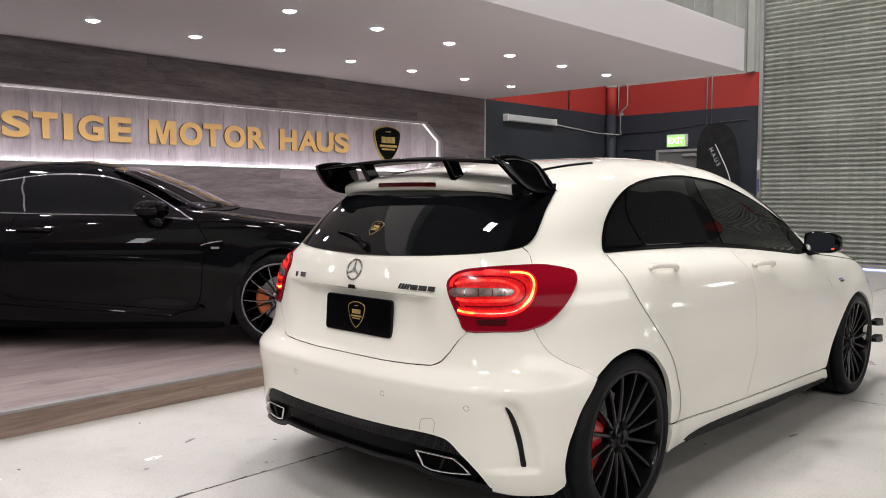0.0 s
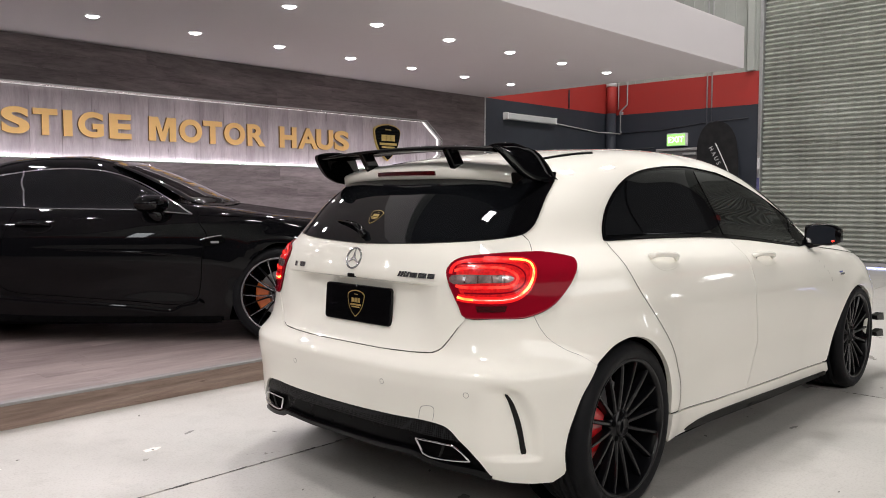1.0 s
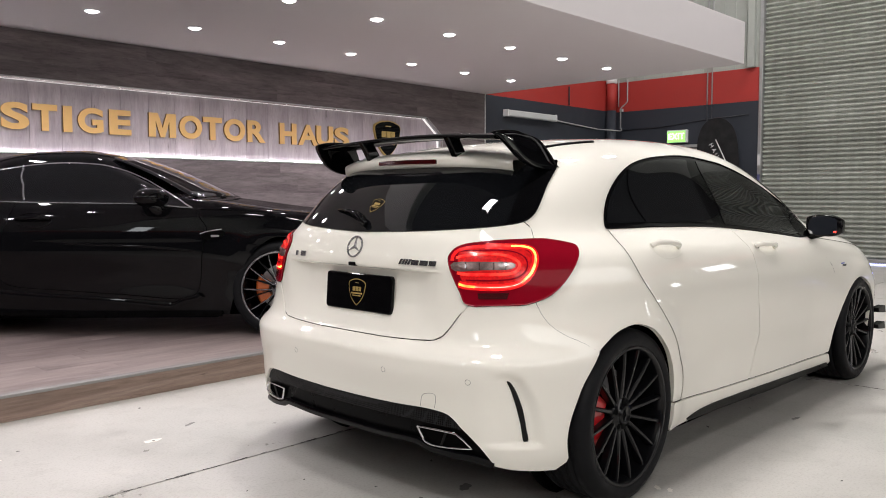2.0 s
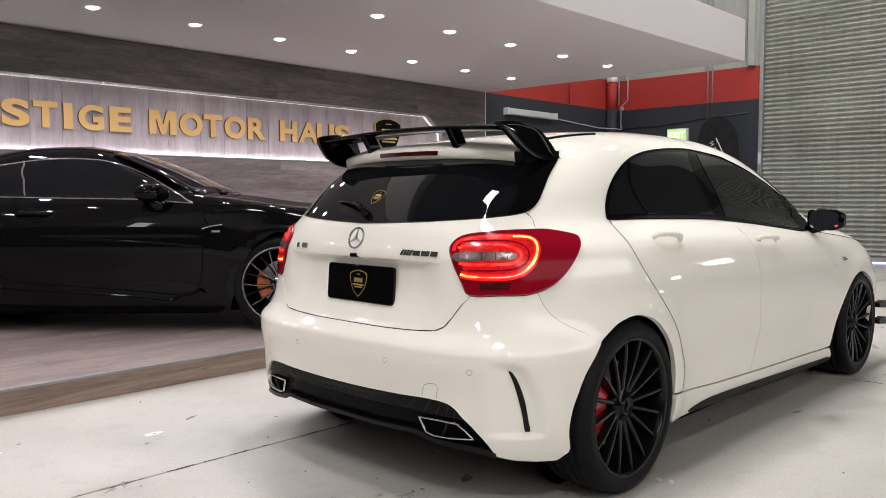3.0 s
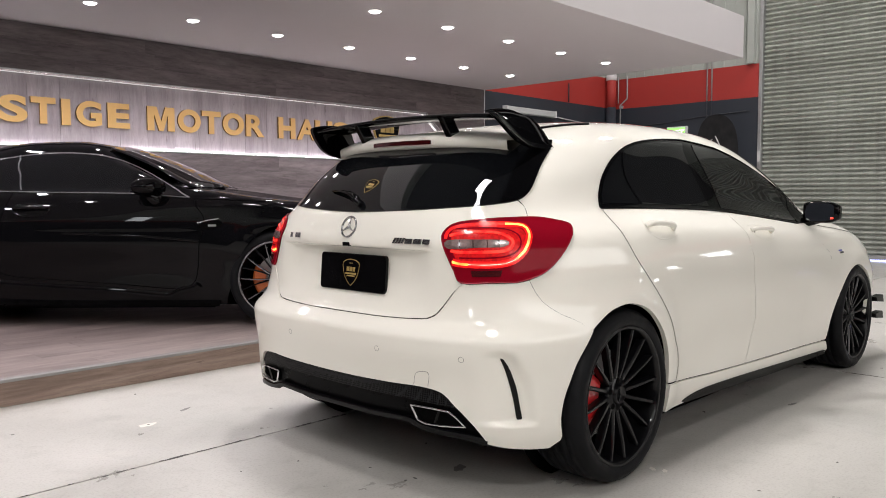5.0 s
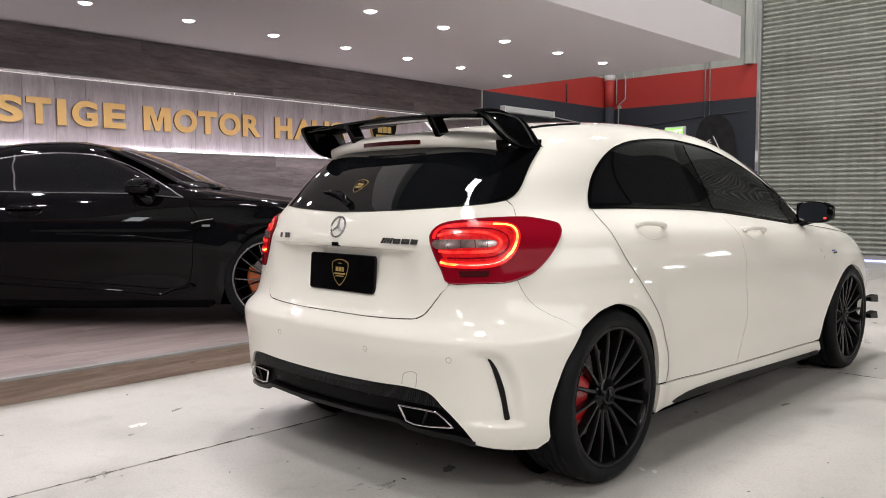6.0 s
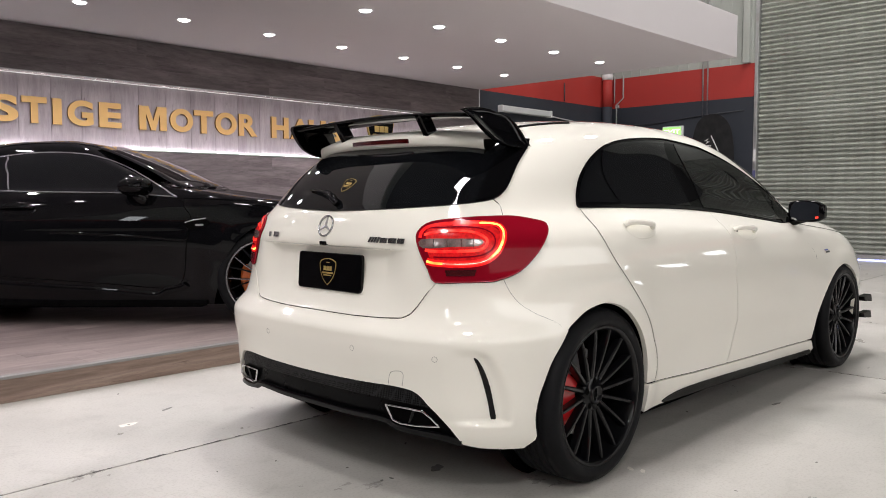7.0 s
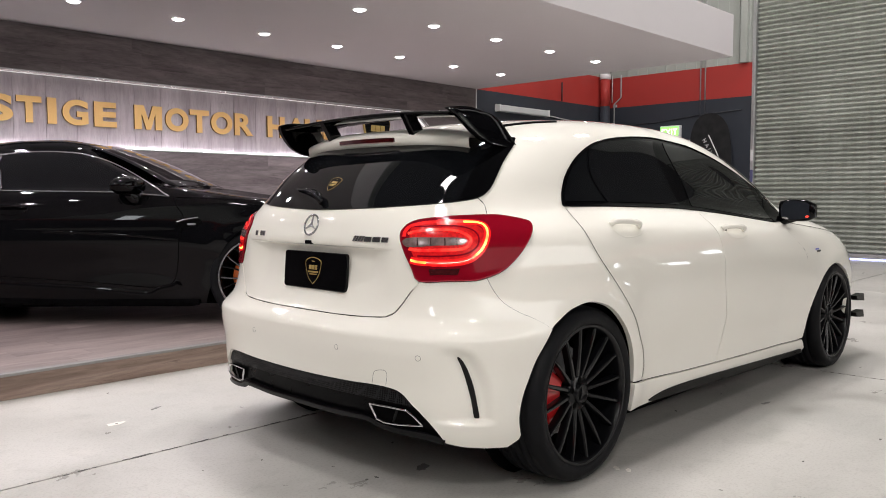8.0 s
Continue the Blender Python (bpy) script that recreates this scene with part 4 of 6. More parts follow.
    disc = lathe(bmesh.new(), [(0.07, 0.008), (0.165, 0.008), (0.165, 0.03), (0.07, 0.03)], 48, closed=True)
    part("brake_disc", disc, STEEL, top)
    bm = bmesh.new()
    arc = []
    for i in range(9):
        a = math.radians(caliper_angle - 34 + 68 * i / 8)
        arc.append([bm.verts.new((r * math.cos(a), y, r * math.sin(a))) for r, y in ((0.088, -0.052), (0.168, -0.052), (0.182, -0.040), (0.182, 0.05), (0.088, 0.05))])
    for i in range(8):
        for j in range(5):
            bm.faces.new((arc[i][j], arc[i + 1][j], arc[i + 1][(j + 1) % 5], arc[i][(j + 1) % 5]))
    bm.faces.new(arc[0])
    bm.faces.new(arc[-1][::-1])
    bmesh.ops.recalc_face_normals(bm, faces=bm.faces[:])
    part("brake_caliper", bm, caliper_mat, top)
    well = lathe(bmesh.new(), [(0.001, w + 0.02), (radius + 0.02, w + 0.02)], 40)
    part("wheel_well", well, GAP, top)
    return top

# ---- white hatchback: rear axle over the origin, nose towards +x ----
hatchback = tagged(empty("hatchback_car", pose(0, 0.015, 0)), "glossy white five-door hatchback with black rear wing and wheels", "car")
HS = hatch_skin
REAR_ARCH = [(0.561, 0.236), (0.5556, 0.300), (0.5617, 0.369), (0.5737, 0.426), (0.5895, 0.492), (0.610, 0.546), (0.6292, 0.591), (0.6517, 0.617), (0.689, 0.6486),
             (0.739, 0.6646), (0.784, 0.660), (0.834, 0.6353), (0.877, 0.5895), (0.934, 0.508), (0.9744, 0.408), (0.988, 0.312)]
SILL = [(0.985, 0.309), (1.175, 0.284), (1.427, 0.266), (1.82, 0.239)]
FRONT_ARCH = [(1.826, 0.244), (1.8395, 0.3185), (1.8621, 0.4564), (1.909, 0.577), (1.979, 0.639), (2.06, 0.640), (2.15, 0.594), (2.2457, 0.491)]
GATE_LOW = [(0.3521, 0.7565), (0.332, 0.716), (0.3144, 0.677), (0.297, 0.6443), (0.2745, 0.627), (0.218, 0.6205), (0.129, 0.616), (0.0, 0.6155)]
BUMPER_GAP = [(0.4927, 0.768), (0.5063, 0.7245), (0.5258, 0.686), (0.558, 0.652), (0.5934, 0.626), (0.6292, 0.591)]
DIFFUSER_TOP = [(0.413, 0.218), (0.391, 0.270), (0.364, 0.320), (0.346, 0.3475), (0.330, 0.375), (0.3085, 0.3926), (0.261, 0.3985), (0.193, 0.394), (0.068, 0.3885), (0.0, 0.388)]
DIFFUSER_LOW = [(0.410, 0.220), (0.370, 0.238), (0.316, 0.244), (0.269, 0.253), (0.243, 0.2686), (0.201, 0.269), (0.120, 0.263), (0.0, 0.263)]
WINDOW_BASE = [(0.0, 0.991), (0.108, 0.996), (0.220, 1.0027), (0.297, 1.0095), (0.366, 1.0163), (0.433, 1.0261), (0.476, 1.0376)]
SIDE_GLASS_TOP = [(0.745, 1.013), (0.7547, 1.054), (0.7756, 1.100), (0.7987, 1.148), (0.8167, 1.193), (0.8395, 1.231), (0.882, 1.2665), (0.936, 1.289), (1.044, 1.302),
                  (1.311, 1.310), (1.60, 1.309), (1.993, 1.294), (2.098, 1.2715), (2.182, 1.231), (2.2257, 1.177), (2.243, 1.107), (2.262, 1.03), (2.19, 0.952), (2.02, 0.905)]
SIDE_GLASS_BASE = [(1.8977, 0.9023), (1.7945, 0.928), (1.664, 0.9537), (1.503, 0.9766), (1.3266, 0.9925), (1.009, 1.0034), (0.748, 1.0066)]
REAR_DOOR_GAP = [(0.7553, 0.999), (0.7653, 0.951), (0.783, 0.890), (0.816, 0.812), (0.875, 0.717), (0.923, 0.629), (0.9746, 0.5355), (1.013, 0.448), (1.0305, 0.3616), (1.0265, 0.303)]
MID_DOOR_GAP = [(1.4986, 0.970), (1.436, 0.9034), (1.4034, 0.8566), (1.3726, 0.800), (1.340, 0.699), (1.346, 0.566), (1.361, 0.476), (1.355, 0.385), (1.337, 0.300), (1.333, 0.272)]
FENDER_GAP = [(1.90, 0.899), (1.845, 0.80), (1.822, 0.657), (1.813, 0.556), (1.813, 0.466), (1.820, 0.399), (1.80, 0.30), (1.795, 0.241)]

# main shell, right and left halves
shell = [(0.0, 0.45), (0.50, 0.45), (0.555, 0.50), (0.585, 0.495)] + smooth_line(REAR_ARCH[4:], 3)[1:] + SILL + smooth_line(FRONT_ARCH, 3) + [(2.35, 0.46), (3.0, 0.46), (3.0, 1.4172), (0.0, 1.4172)]
patch(HS, "body", shell, WHITE_PAINT, hatchback, 0.0, 0.02, "", 0.03, 0.0155, True)
patch(HS, "tailgate", both([(0.0, 0.985)] + [(a, z - 0.004) for a, z in WINDOW_BASE[1:]] + [(0.492, 1.0137), (0.497, 0.973), (0.47, 0.86), (0.356, 0.7565)] + GATE_LOW[1:]), WHITE_PAINT, hatchback, 0.004, 0.01, "", 0.011, 0.007)
patch(HS, "rear_bumper", both([(0.0, 0.610), (0.13, 0.611), (0.22, 0.6155), (0.277, 0.6225), (0.301, 0.641), (0.318, 0.675), (0.3395, 0.722), (0.355, 0.7525), (0.42, 0.757), (0.48, 0.764)]
      + smooth_line(BUMPER_GAP, 3) + smooth_line(REAR_ARCH[:7][::-1], 3)[1:] + [(0.558, 0.221), (0.534, 0.1955), (0.492, 0.1986), (0.446, 0.206)] + smooth_line(DIFFUSER_TOP, 3)),
      WHITE_PAINT, hatchback, 0.005, 0.02, "white rear bumper skin", 0.0075, 0.0085)
for gap_path in (GATE_LOW[:], BUMPER_GAP, [(0.476, 1.0376), (0.492, 1.0137), (0.497, 0.973)], REAR_DOOR_GAP, MID_DOOR_GAP, FENDER_GAP, SILL, [(2.0, 0.895), (2.25, 0.84), (2.5, 0.78)]):
    ribbon(HS, "shut_line", smooth_line(gap_path, 4), 0.0042, GAP, hatchback, 0.0015, mirror=True)
rear_doors = patch(HS, "rear_door", smooth_line(REAR_DOOR_GAP, 4) + [(a, z) for a, z in SILL if 1.03 < a < 1.33] + [(1.331, 0.272)] + smooth_line(MID_DOOR_GAP[::-1], 4)[1:] + [(a, z - 0.004) for a, z in SIDE_GLASS_BASE[4:6]],
                   WHITE_PAINT, hatchback, 0.0028, 0.006, "", 0.03, 0.0155, True)
front_doors = patch(HS, "front_door", [(a + 0.002, z) for a, z in smooth_line(MID_DOOR_GAP, 4)] + [(1.43, 0.266), (1.793, 0.241)] + smooth_line(FENDER_GAP[::-1], 4)[1:] + [(a, z - 0.004) for a, z in SIDE_GLASS_BASE[:4]],
                    WHITE_PAINT, hatchback, 0.0028, 0.006, "", 0.03, 0.0155, True)
patch(HS, "front_bumper", [(3.0, 0.462), (2.36, 0.462), (2.247, 0.49), (2.232, 0.40), (2.24, 0.28), (2.26, 0.19), (3.0, 0.17)], WHITE_PAINT, hatchback, 0.002, 0.02, "", 0.04, 0.03, True)

# side skirts with black inserts
patch(HS, "side_skirt", [(0.988, 0.305), (1.175, 0.280), (1.427, 0.262), (1.815, 0.235), (1.843, 0.182), (1.8306, 0.150), (1.5654, 0.162), (1.2877, 0.184), (1.0827, 0.193), (0.9845, 0.194)], WHITE_PAINT, hatchback, 0.010, 0.03, "", 0.03, 0.0155, True)
patch(HS, "skirt_insert", smooth_poly([(1.0734, 0.2120), (1.1618, 0.2290), (1.3992, 0.2170), (1.7147, 0.1880), (1.8147, 0.184), (1.826, 0.170), (1.8213, 0.1552), (1.5654, 0.160), (1.2877, 0.182), (1.1305, 0.192), (1.076, 0.197)], 3),
      GLOSS_BLACK, hatchback, 0.014, 0.03, "black skirt insert", 0.03, 0.0155, True)
patch(HS, "arch_flap", [(2.235, 0.30), (2.27, 0.30), (2.28, 0.18), (2.24, 0.18)], SATIN_BLACK, hatchback, 0.012, 0.02, "", mirror=True)
for cz in (0.385, 0.275):
    for s in (1, -1):
        bm = bmesh.new()
        prism(bm, [(0, 0), (0.15, 0.005), (0.17, -0.045), (0.02, -0.03)], 0.045, pose(3.20, -0.80 * s, cz, 90) @ Matrix.Scale(s, 4, (0, 0, 1)))
        part("bumper_canard", bm, GLOSS_BLACK, hatchback, "black aero canard")

# rear glass, lip and side glazing
GLASS_EDGE = [(0.500, 1.0575), (0.518, 1.088), (0.531, 1.129), (0.5315, 1.17), (0.528, 1.205), (0.519, 1.238), (0.50, 1.262)]
rear_glass = [(0.0, 0.992)] + smooth_line(WINDOW_BASE[1:] + GLASS_EDGE, 3) + [(0.0, 1.262)]
patch(HS, "rear_window", both(rear_glass), TINT, hatchback, 0.005, 0.01, "dark tinted rear glass", 0.024, 0.0155)
patch(HS, "window_side_trim", [(0.43, 1.029)] + [(a - 0.002, z) for a, z in smooth_line([(0.474, 1.0395)] + GLASS_EDGE, 3)] + [(0.45, 1.262), (0.462, 1.20), (0.458, 1.12), (0.445, 1.07)], GLOSS_BLACK, hatchback, 0.009, 0.008, "", mirror=True)
frame_outline = smooth_line(SIDE_GLASS_TOP, 3) + smooth_line(SIDE_GLASS_BASE, 3)
patch(HS, "window_frame", frame_outline, GLOSS_BLACK, hatchback, 0.002, 0.008, "black window surround", 0.03, 0.0155, True)
ribbon(HS, "window_seal", frame_outline, 0.008, GLOSS_BLACK, hatchback, 0.0035, mirror=True, round_=0.003, closed=True)
panes = inset(frame_outline, 0.017)
QUARTER, POST_R, POST_F = ((1.0008, 1.0103), (0.8668, 1.2267)), ((1.4122, 0.9885), (1.4975, 1.3084)), ((1.4858, 0.9815), (1.6743, 1.3068))


def off(line, d):
    return [(p[0] + d, p[1]) for p in line]


patch(HS, "quarter_pane", clip(panes, *off(QUARTER, -0.008)), TINT, hatchback, 0.0045, 0.004, "", 0.015, 0.011, True)
patch(HS, "rear_side_pane", clip(clip(panes, *off(QUARTER, 0.008)[::-1]), *POST_R), TINT, hatchback, 0.0045, 0.004, "", 0.015, 0.011, True)
patch(HS, "front_side_pane", clip(clip(panes, *POST_F[::-1]), (1.98, 0.88), (2.19, 1.10)), TINT, hatchback, 0.0045, 0.004, "", 0.015, 0.011, True)
windscreen = [(3.0, 0.985), (2.6, 0.985), (2.36, 1.0), (2.30, 1.06), (2.32, 1.2), (2.40, 1.32), (3.0, 1.36)]
patch(HS, "windscreen", windscreen, TINT, hatchback, 0.004, 0.006, "", mirror=True)

crown(HS, 1.4160, WHITE_PAINT, hatchback)

# black mouldings in the roof joints
def roof_point(x, y, lift):
    zz = np.linspace(1.22, 1.4175, 400)
    p = HS.point(HS.a_of_x(np.full(400, x), zz), zz)
    k = int(np.argmin(np.abs(np.abs(p[:, 1]) - abs(y))))
    return Vector((x, y, zz[k] + lift))


for s in (-1, 1):
    bm = bmesh.new()
    tube(bm, [roof_point(x, s * (0.425 + 0.05 * min(1, x / 0.8)), 0.0005) for x in (0.02, 0.08, 0.14, 0.20, 0.26, 0.32, 0.38)], 0.0075, 8)
    part("roof_moulding", bm, SATIN_BLACK, hatchback, "black roof joint moulding", True)

# roof lip with high brake lamp, wing on two struts with end plates
bm = bmesh.new()
rows = []
for i in range(33):
    y = -0.49 + 0.98 * i / 32
    c = 1 - (abs(y) / 0.49) ** 2.4
    xr, zt = -0.222 - 0.083 * c, 1.264 + 0.022 * c
    prof = [(0.02, zt + 0.052 - 0.01 * (1 - c)), (xr + 0.05, zt + 0.022), (xr + 0.008, zt + 0.004), (xr, zt - 0.006), (xr + 0.004, zt - 0.036), (xr + 0.03, zt - 0.046), (xr + 0.12, zt - 0.03)]
    rows.append([bm.verts.new((px, y, pz)) for px, pz in prof])
for i in range(32):
    for j in range(6):
        bm.faces.new((rows[i][j], rows[i + 1][j], rows[i + 1][j + 1], rows[i][j + 1]))
bmesh.ops.recalc_face_normals(bm, faces=bm.faces[:])
lip = part("roof_lip", bm, WHITE_PAINT, hatchback, "white roof lip", smooth=True)
bm = bmesh.new()
rows = []
for i in range(17):
    y = -0.168 + 0.336 * i / 16
    c = 1 - (abs(y) / 0.49) ** 2.4
    xr, zt = -0.224 - 0.083 * c - 0.001, 1.264 + 0.022 * c
    rows.append([bm.verts.new((xr + 0.02, y, zt - 0.010)), bm.verts.new((xr, y, zt - 0.010)), bm.verts.new((xr, y, zt - 0.027)), bm.verts.new((xr + 0.02, y, zt - 0.027))])
for i in range(16):
    for j in range(3):
        bm.faces.new((rows[i][j], rows[i + 1][j], rows[i + 1][j + 1], rows[i][j + 1]))
bm.faces.new(rows[0])
bm.faces.new(rows[-1][::-1])
bmesh.ops.recalc_face_normals(bm, faces=bm.faces[:])
part("high_brake_lamp", bm, TAIL_DARK, hatchback, "unlit dark red brake lamp")


def end_plate(outline, thick, side, parent):
    """A wing end plate drawn in (x, z): a raised rounded rim round a dished face; it spreads outward towards its foot."""
    bm = bmesh.new()
    P = np.array(outline)
    mid = P.mean(0) + np.array([0.005, 0.004])
    rows = []
    for shrink, h in ((0.93, 0.0), (0.985, 0.002), (1.0, 0.008), (1.0, thick - 0.007), (0.99, thick - 0.002), (0.972, thick), (0.952, thick - 0.002), (0.92, thick - 0.006), (0.55, thick - 0.008)):
        ring = mid + (P - mid) * shrink
        rows.append([bm.verts.new((x, side * (0.513 + 0.066 * min(1.0, max(0.0, (1.358 - z) / 0.123)) ** 0.4 - thick + h), z)) for x, z in ring])
    n = len(P)
    for lower, higher in zip(rows, rows[1:]):
        for k in range(n):
            bm.faces.new((lower[k], lower[(k + 1) % n], higher[(k + 1) % n], higher[k]))
    bm.faces.new(rows[0][::-1])
    bm.faces.new(rows[-1])
    bmesh.ops.recalc_face_normals(bm, faces=bm.faces[:])
    return part("end_plate", bm, GLOSS_BLACK, parent, smooth=True)


wing = [(-0.357, 1.361), (-0.294, 1.372), (-0.211, 1.371), (-0.138, 1.350), (-0.106, 1.319), (-0.079, 1.281), (-0.052, 1.244), (-0.042, 1.234), (-0.048, 1.229), (-0.085, 1.227), (-0.190, 1.235), (-0.262, 1.260), (-0.304, 1.293), (-0.337, 1.326), (-0.356, 1.348)]
wing_top = empty("rear_wing")
wing_top.parent = hatchback
for s in (-1, 1):
    end_plate([tuple(p) for p in smoothcurve(wing, 3, True)], 0.024, s, wing_top)
bm = bmesh.new()
rows = []
for i in range(29):
    y = -0.50 + 1.0 * i / 28
    c = 1 - (abs(y) / 0.50) ** 2
    xr, z = -0.345 + 0.015 * c, 1.342 + 0.022 * c
    rows.append([bm.verts.new((xr + u * 0.20, y, z + h)) for u, h in ((0, 0.0), (0.06, 0.008), (0.4, 0.016), (0.8, 0.012), (1, 0.0), (0.8, -0.005), (0.4, -0.006), (0.05, -0.006))])
for i in range(28):
    for j in range(8):
        bm.faces.new((rows[i][j], rows[i + 1][j], rows[i + 1][(j + 1) % 8], rows[i][(j + 1) % 8]))
bmesh.ops.recalc_face_normals(bm, faces=bm.faces[:])
part("wing_blade", bm, GLOSS_BLACK, wing_top, "gloss black blade", smooth=True)
for s in (-1, 1):
    bm = bmesh.new()
    prism(bm, [(-0.335, 1.360), (-0.272, 1.364), (-0.222, 1.290), (-0.282, 1.280)], 0.026, Matrix.Translation((0, 0.25 * s + 0.013, 0)) @ pose(0, 0, 0, 90), 0.005)
    part("wing_strut", bm, GLOSS_BLACK, wing_top)

# tail lamps
TAIL = [(0.307, 0.908), (0.311, 0.885), (0.322, 0.845), (0.338, 0.796), (0.3536, 0.757), (0.411, 0.760), (0.451, 0.762), (0.478, 0.766), (0.519, 0.7895), (0.546, 0.821), (0.571, 0.862), (0.589, 0.897),
        (0.600, 0.923), (0.6016, 0.942), (0.592, 0.954), (0.542, 0.969), (0.503, 0.974), (0.4216, 0.9707), (0.378, 0.9653), (0.343, 0.958), (0.3216, 0.945), (0.3095, 0.9245)]
GUIDE = [(0.335, 0.828), (0.350, 0.822), (0.370, 0.820), (0.403, 0.819), (0.439, 0.823), (0.463, 0.836), (0.481, 0.862), (0.4915, 0.894), (0.4935, 0.920), (0.486, 0.939), (0.469, 0.947), (0.443, 0.949), (0.3876, 0.950)]
GUIDE_TOP = [(0.443, 0.949), (0.3876, 0.950), (0.348, 0.944), (0.328, 0.934), (0.319, 0.918), (0.318, 0.902)]
INNER = [(0.326, 0.912), (0.350, 0.920), (0.389, 0.925), (0.4306, 0.9205), (0.455, 0.904), (0.459, 0.885), (0.443, 0.866), (0.390, 0.8616), (0.350, 0.861), (0.331, 0.866)]
lamps = patch(HS, "tail_lamp", smooth_poly(TAIL, 3), TAIL_RED, hatchback, 0.010, 0.014, "red tail lamp with lit loop", 0.02, 0.0155, True)
ribbon(HS, "lamp_border", smooth_poly(TAIL, 3), 0.007, GLOSS_BLACK, hatchback, 0.006, mirror=True, closed=True)
# light refracted at the lens rim, painted on as a pale red strip
LENS_EDGE_LIGHT = material("lens_edge", (0.30, 0.02, 0.035), 0.15, 0.0, 0.4)
for ob, lamp in zip(ribbon(HS, "lens_edge", smooth_poly(TAIL, 3), 0.0032, LENS_EDGE_LIGHT, hatchback, 0.0108, "lens rim with its refracted light painted pale red", True, 0.001, True), lamps):
    ob.parent = lamp
for ob, lamp in zip(ribbon(HS, "lamp_rib", smooth_line([(0.335, 0.934), (0.389, 0.937), (0.44, 0.934), (0.468, 0.918), (0.476, 0.893), (0.468, 0.866), (0.445, 0.848), (0.40, 0.842), (0.350, 0.842)], 4), 0.005, TAIL_RED, hatchback, 0.0134, "red rib between the lit loops", True), lamps):
    ob.parent = lamp
for ob, lamp in zip(patch(HS, "lamp_reflector", smooth_poly([(0.330, 0.905), (0.338, 0.938), (0.39, 0.948), (0.455, 0.945), (0.484, 0.925), (0.484, 0.89), (0.468, 0.85), (0.44, 0.83), (0.38, 0.824), (0.345, 0.83)], 3), TAIL_DIM, hatchback, 0.0118, 0.002, "faceted red reflector bowl", mirror=True), lamps):
    ob.parent = lamp
for name, path, width, mat, lift, tag in (("light_guide", GUIDE, 0.0110, TAIL_RING, 0.0140, "lit red light guide"),
                                          ("upper_guide", GUIDE_TOP, 0.0130, TAIL_SOFT, 0.0136, "dimly lit upper light guide"),
                                          ("hot_guide", GUIDE[5:12], 0.0085, TAIL_GLOW, 0.0146, "orange-lit bend of the light guide"),
                                          ("hot_guide", GUIDE[:3], 0.0080, TAIL_GLOW, 0.0146, "orange-lit end of the light guide"),
                                          ("filament", GUIDE[2:9], 0.0026, TAIL_LINE, 0.0152, "thin pale line of the light guide"),
                                          ("light_guide_halo", GUIDE, 0.024, TAIL_SOFT, 0.0128, "red glowing reflector"),
                                          ("inner_guide", INNER, 0.010, TAIL_RING, 0.0138, "red glowing inner loop")):
    for ob, lamp in zip(ribbon(HS, name, smooth_line(path, 4), width, mat, hatchback, lift, tag, True), lamps):
        ob.parent = lamp
for ob, lamp in zip(patch(HS, "reversing_lens", smooth_poly([(0.321, 0.897), (0.389, 0.9008), (0.447, 0.898), (0.443, 0.879), (0.390, 0.876), (0.326, 0.871)], 3), LAMP_CLEAR, hatchback, 0.0138, 0.002, "clear reversing lens", mirror=True), lamps):
    ob.parent = lamp
for lens_a in (0.350, 0.379, 0.408, 0.432):
    for ob, lamp in zip(ribbon(HS, "lens_divider", [(lens_a, 0.876), (lens_a - 0.001, 0.898)], 0.0035, TAIL_DARK, hatchback, 0.0150, "", True), lamps):
        ob.parent = lamp
for ob, lamp in zip(patch(HS, "reflector", [(0.375, 0.798), (0.439, 0.8017), (0.435, 0.781), (0.378, 0.778)], TAIL_DARK, hatchback, 0.0125, 0.002, "", mirror=True), lamps):
    ob.parent = lamp

# diffuser, mesh strip and tailpipes
patch(HS, "diffuser", both(smooth_line(DIFFUSER_LOW[::-1], 3) + smooth_line(DIFFUSER_TOP, 3)), SATIN_BLACK, hatchback, -0.012, 0.0, "black diffuser panel", 0.024, 0.0155)
MESH_LOW = [(0.352, 0.334), (0.2965, 0.340), (0.227, 0.343), (0.111, 0.340), (0.0, 0.338)]
patch(HS, "diffuser_mesh", both(MESH_LOW[::-1] + [(0.330, 0.374), (0.3085, 0.391), (0.261, 0.397), (0.193, 0.3925), (0.068, 0.387), (0.0, 0.3865)]), MESH_BLACK, hatchback, -0.004, 0.012, "black honeycomb strip", 0.02, 0.0155)
ribbon(HS, "diffuser_lip", both(smooth_line(DIFFUSER_LOW[::-1], 4))[: len(smooth_line(DIFFUSER_LOW[::-1], 4))], 0.028, GLOSS_BLACK, hatchback, 0.0, "gloss black lower lip", True, 0.012)
EXHAUST = [(0.246, 0.326), (0.296, 0.3265), (0.335, 0.323), (0.351, 0.304), (0.368, 0.2755), (0.317, 0.268), (0.282, 0.267), (0.263, 0.275)]
for ob in patch(HS, "tailpipe_dark", EXHAUST, GAP, hatchback, -0.006, 0.0, "", mirror=True):
    pass
ribbon(HS, "tailpipe_tip", EXHAUST, 0.0045, CHROME, hatchback, 0.004, "chrome tailpipe rim", True, 0.006, True)
ribbon(HS, "tailpipe_divider", [(0.312, 0.322), (0.300, 0.27)], 0.010, GLOSS_BLACK, hatchback, -0.004, "", True, 0.006)

SENSOR_GREY = material("sensor_shadow_ring", (0.16, 0.155, 0.14), 0.5)
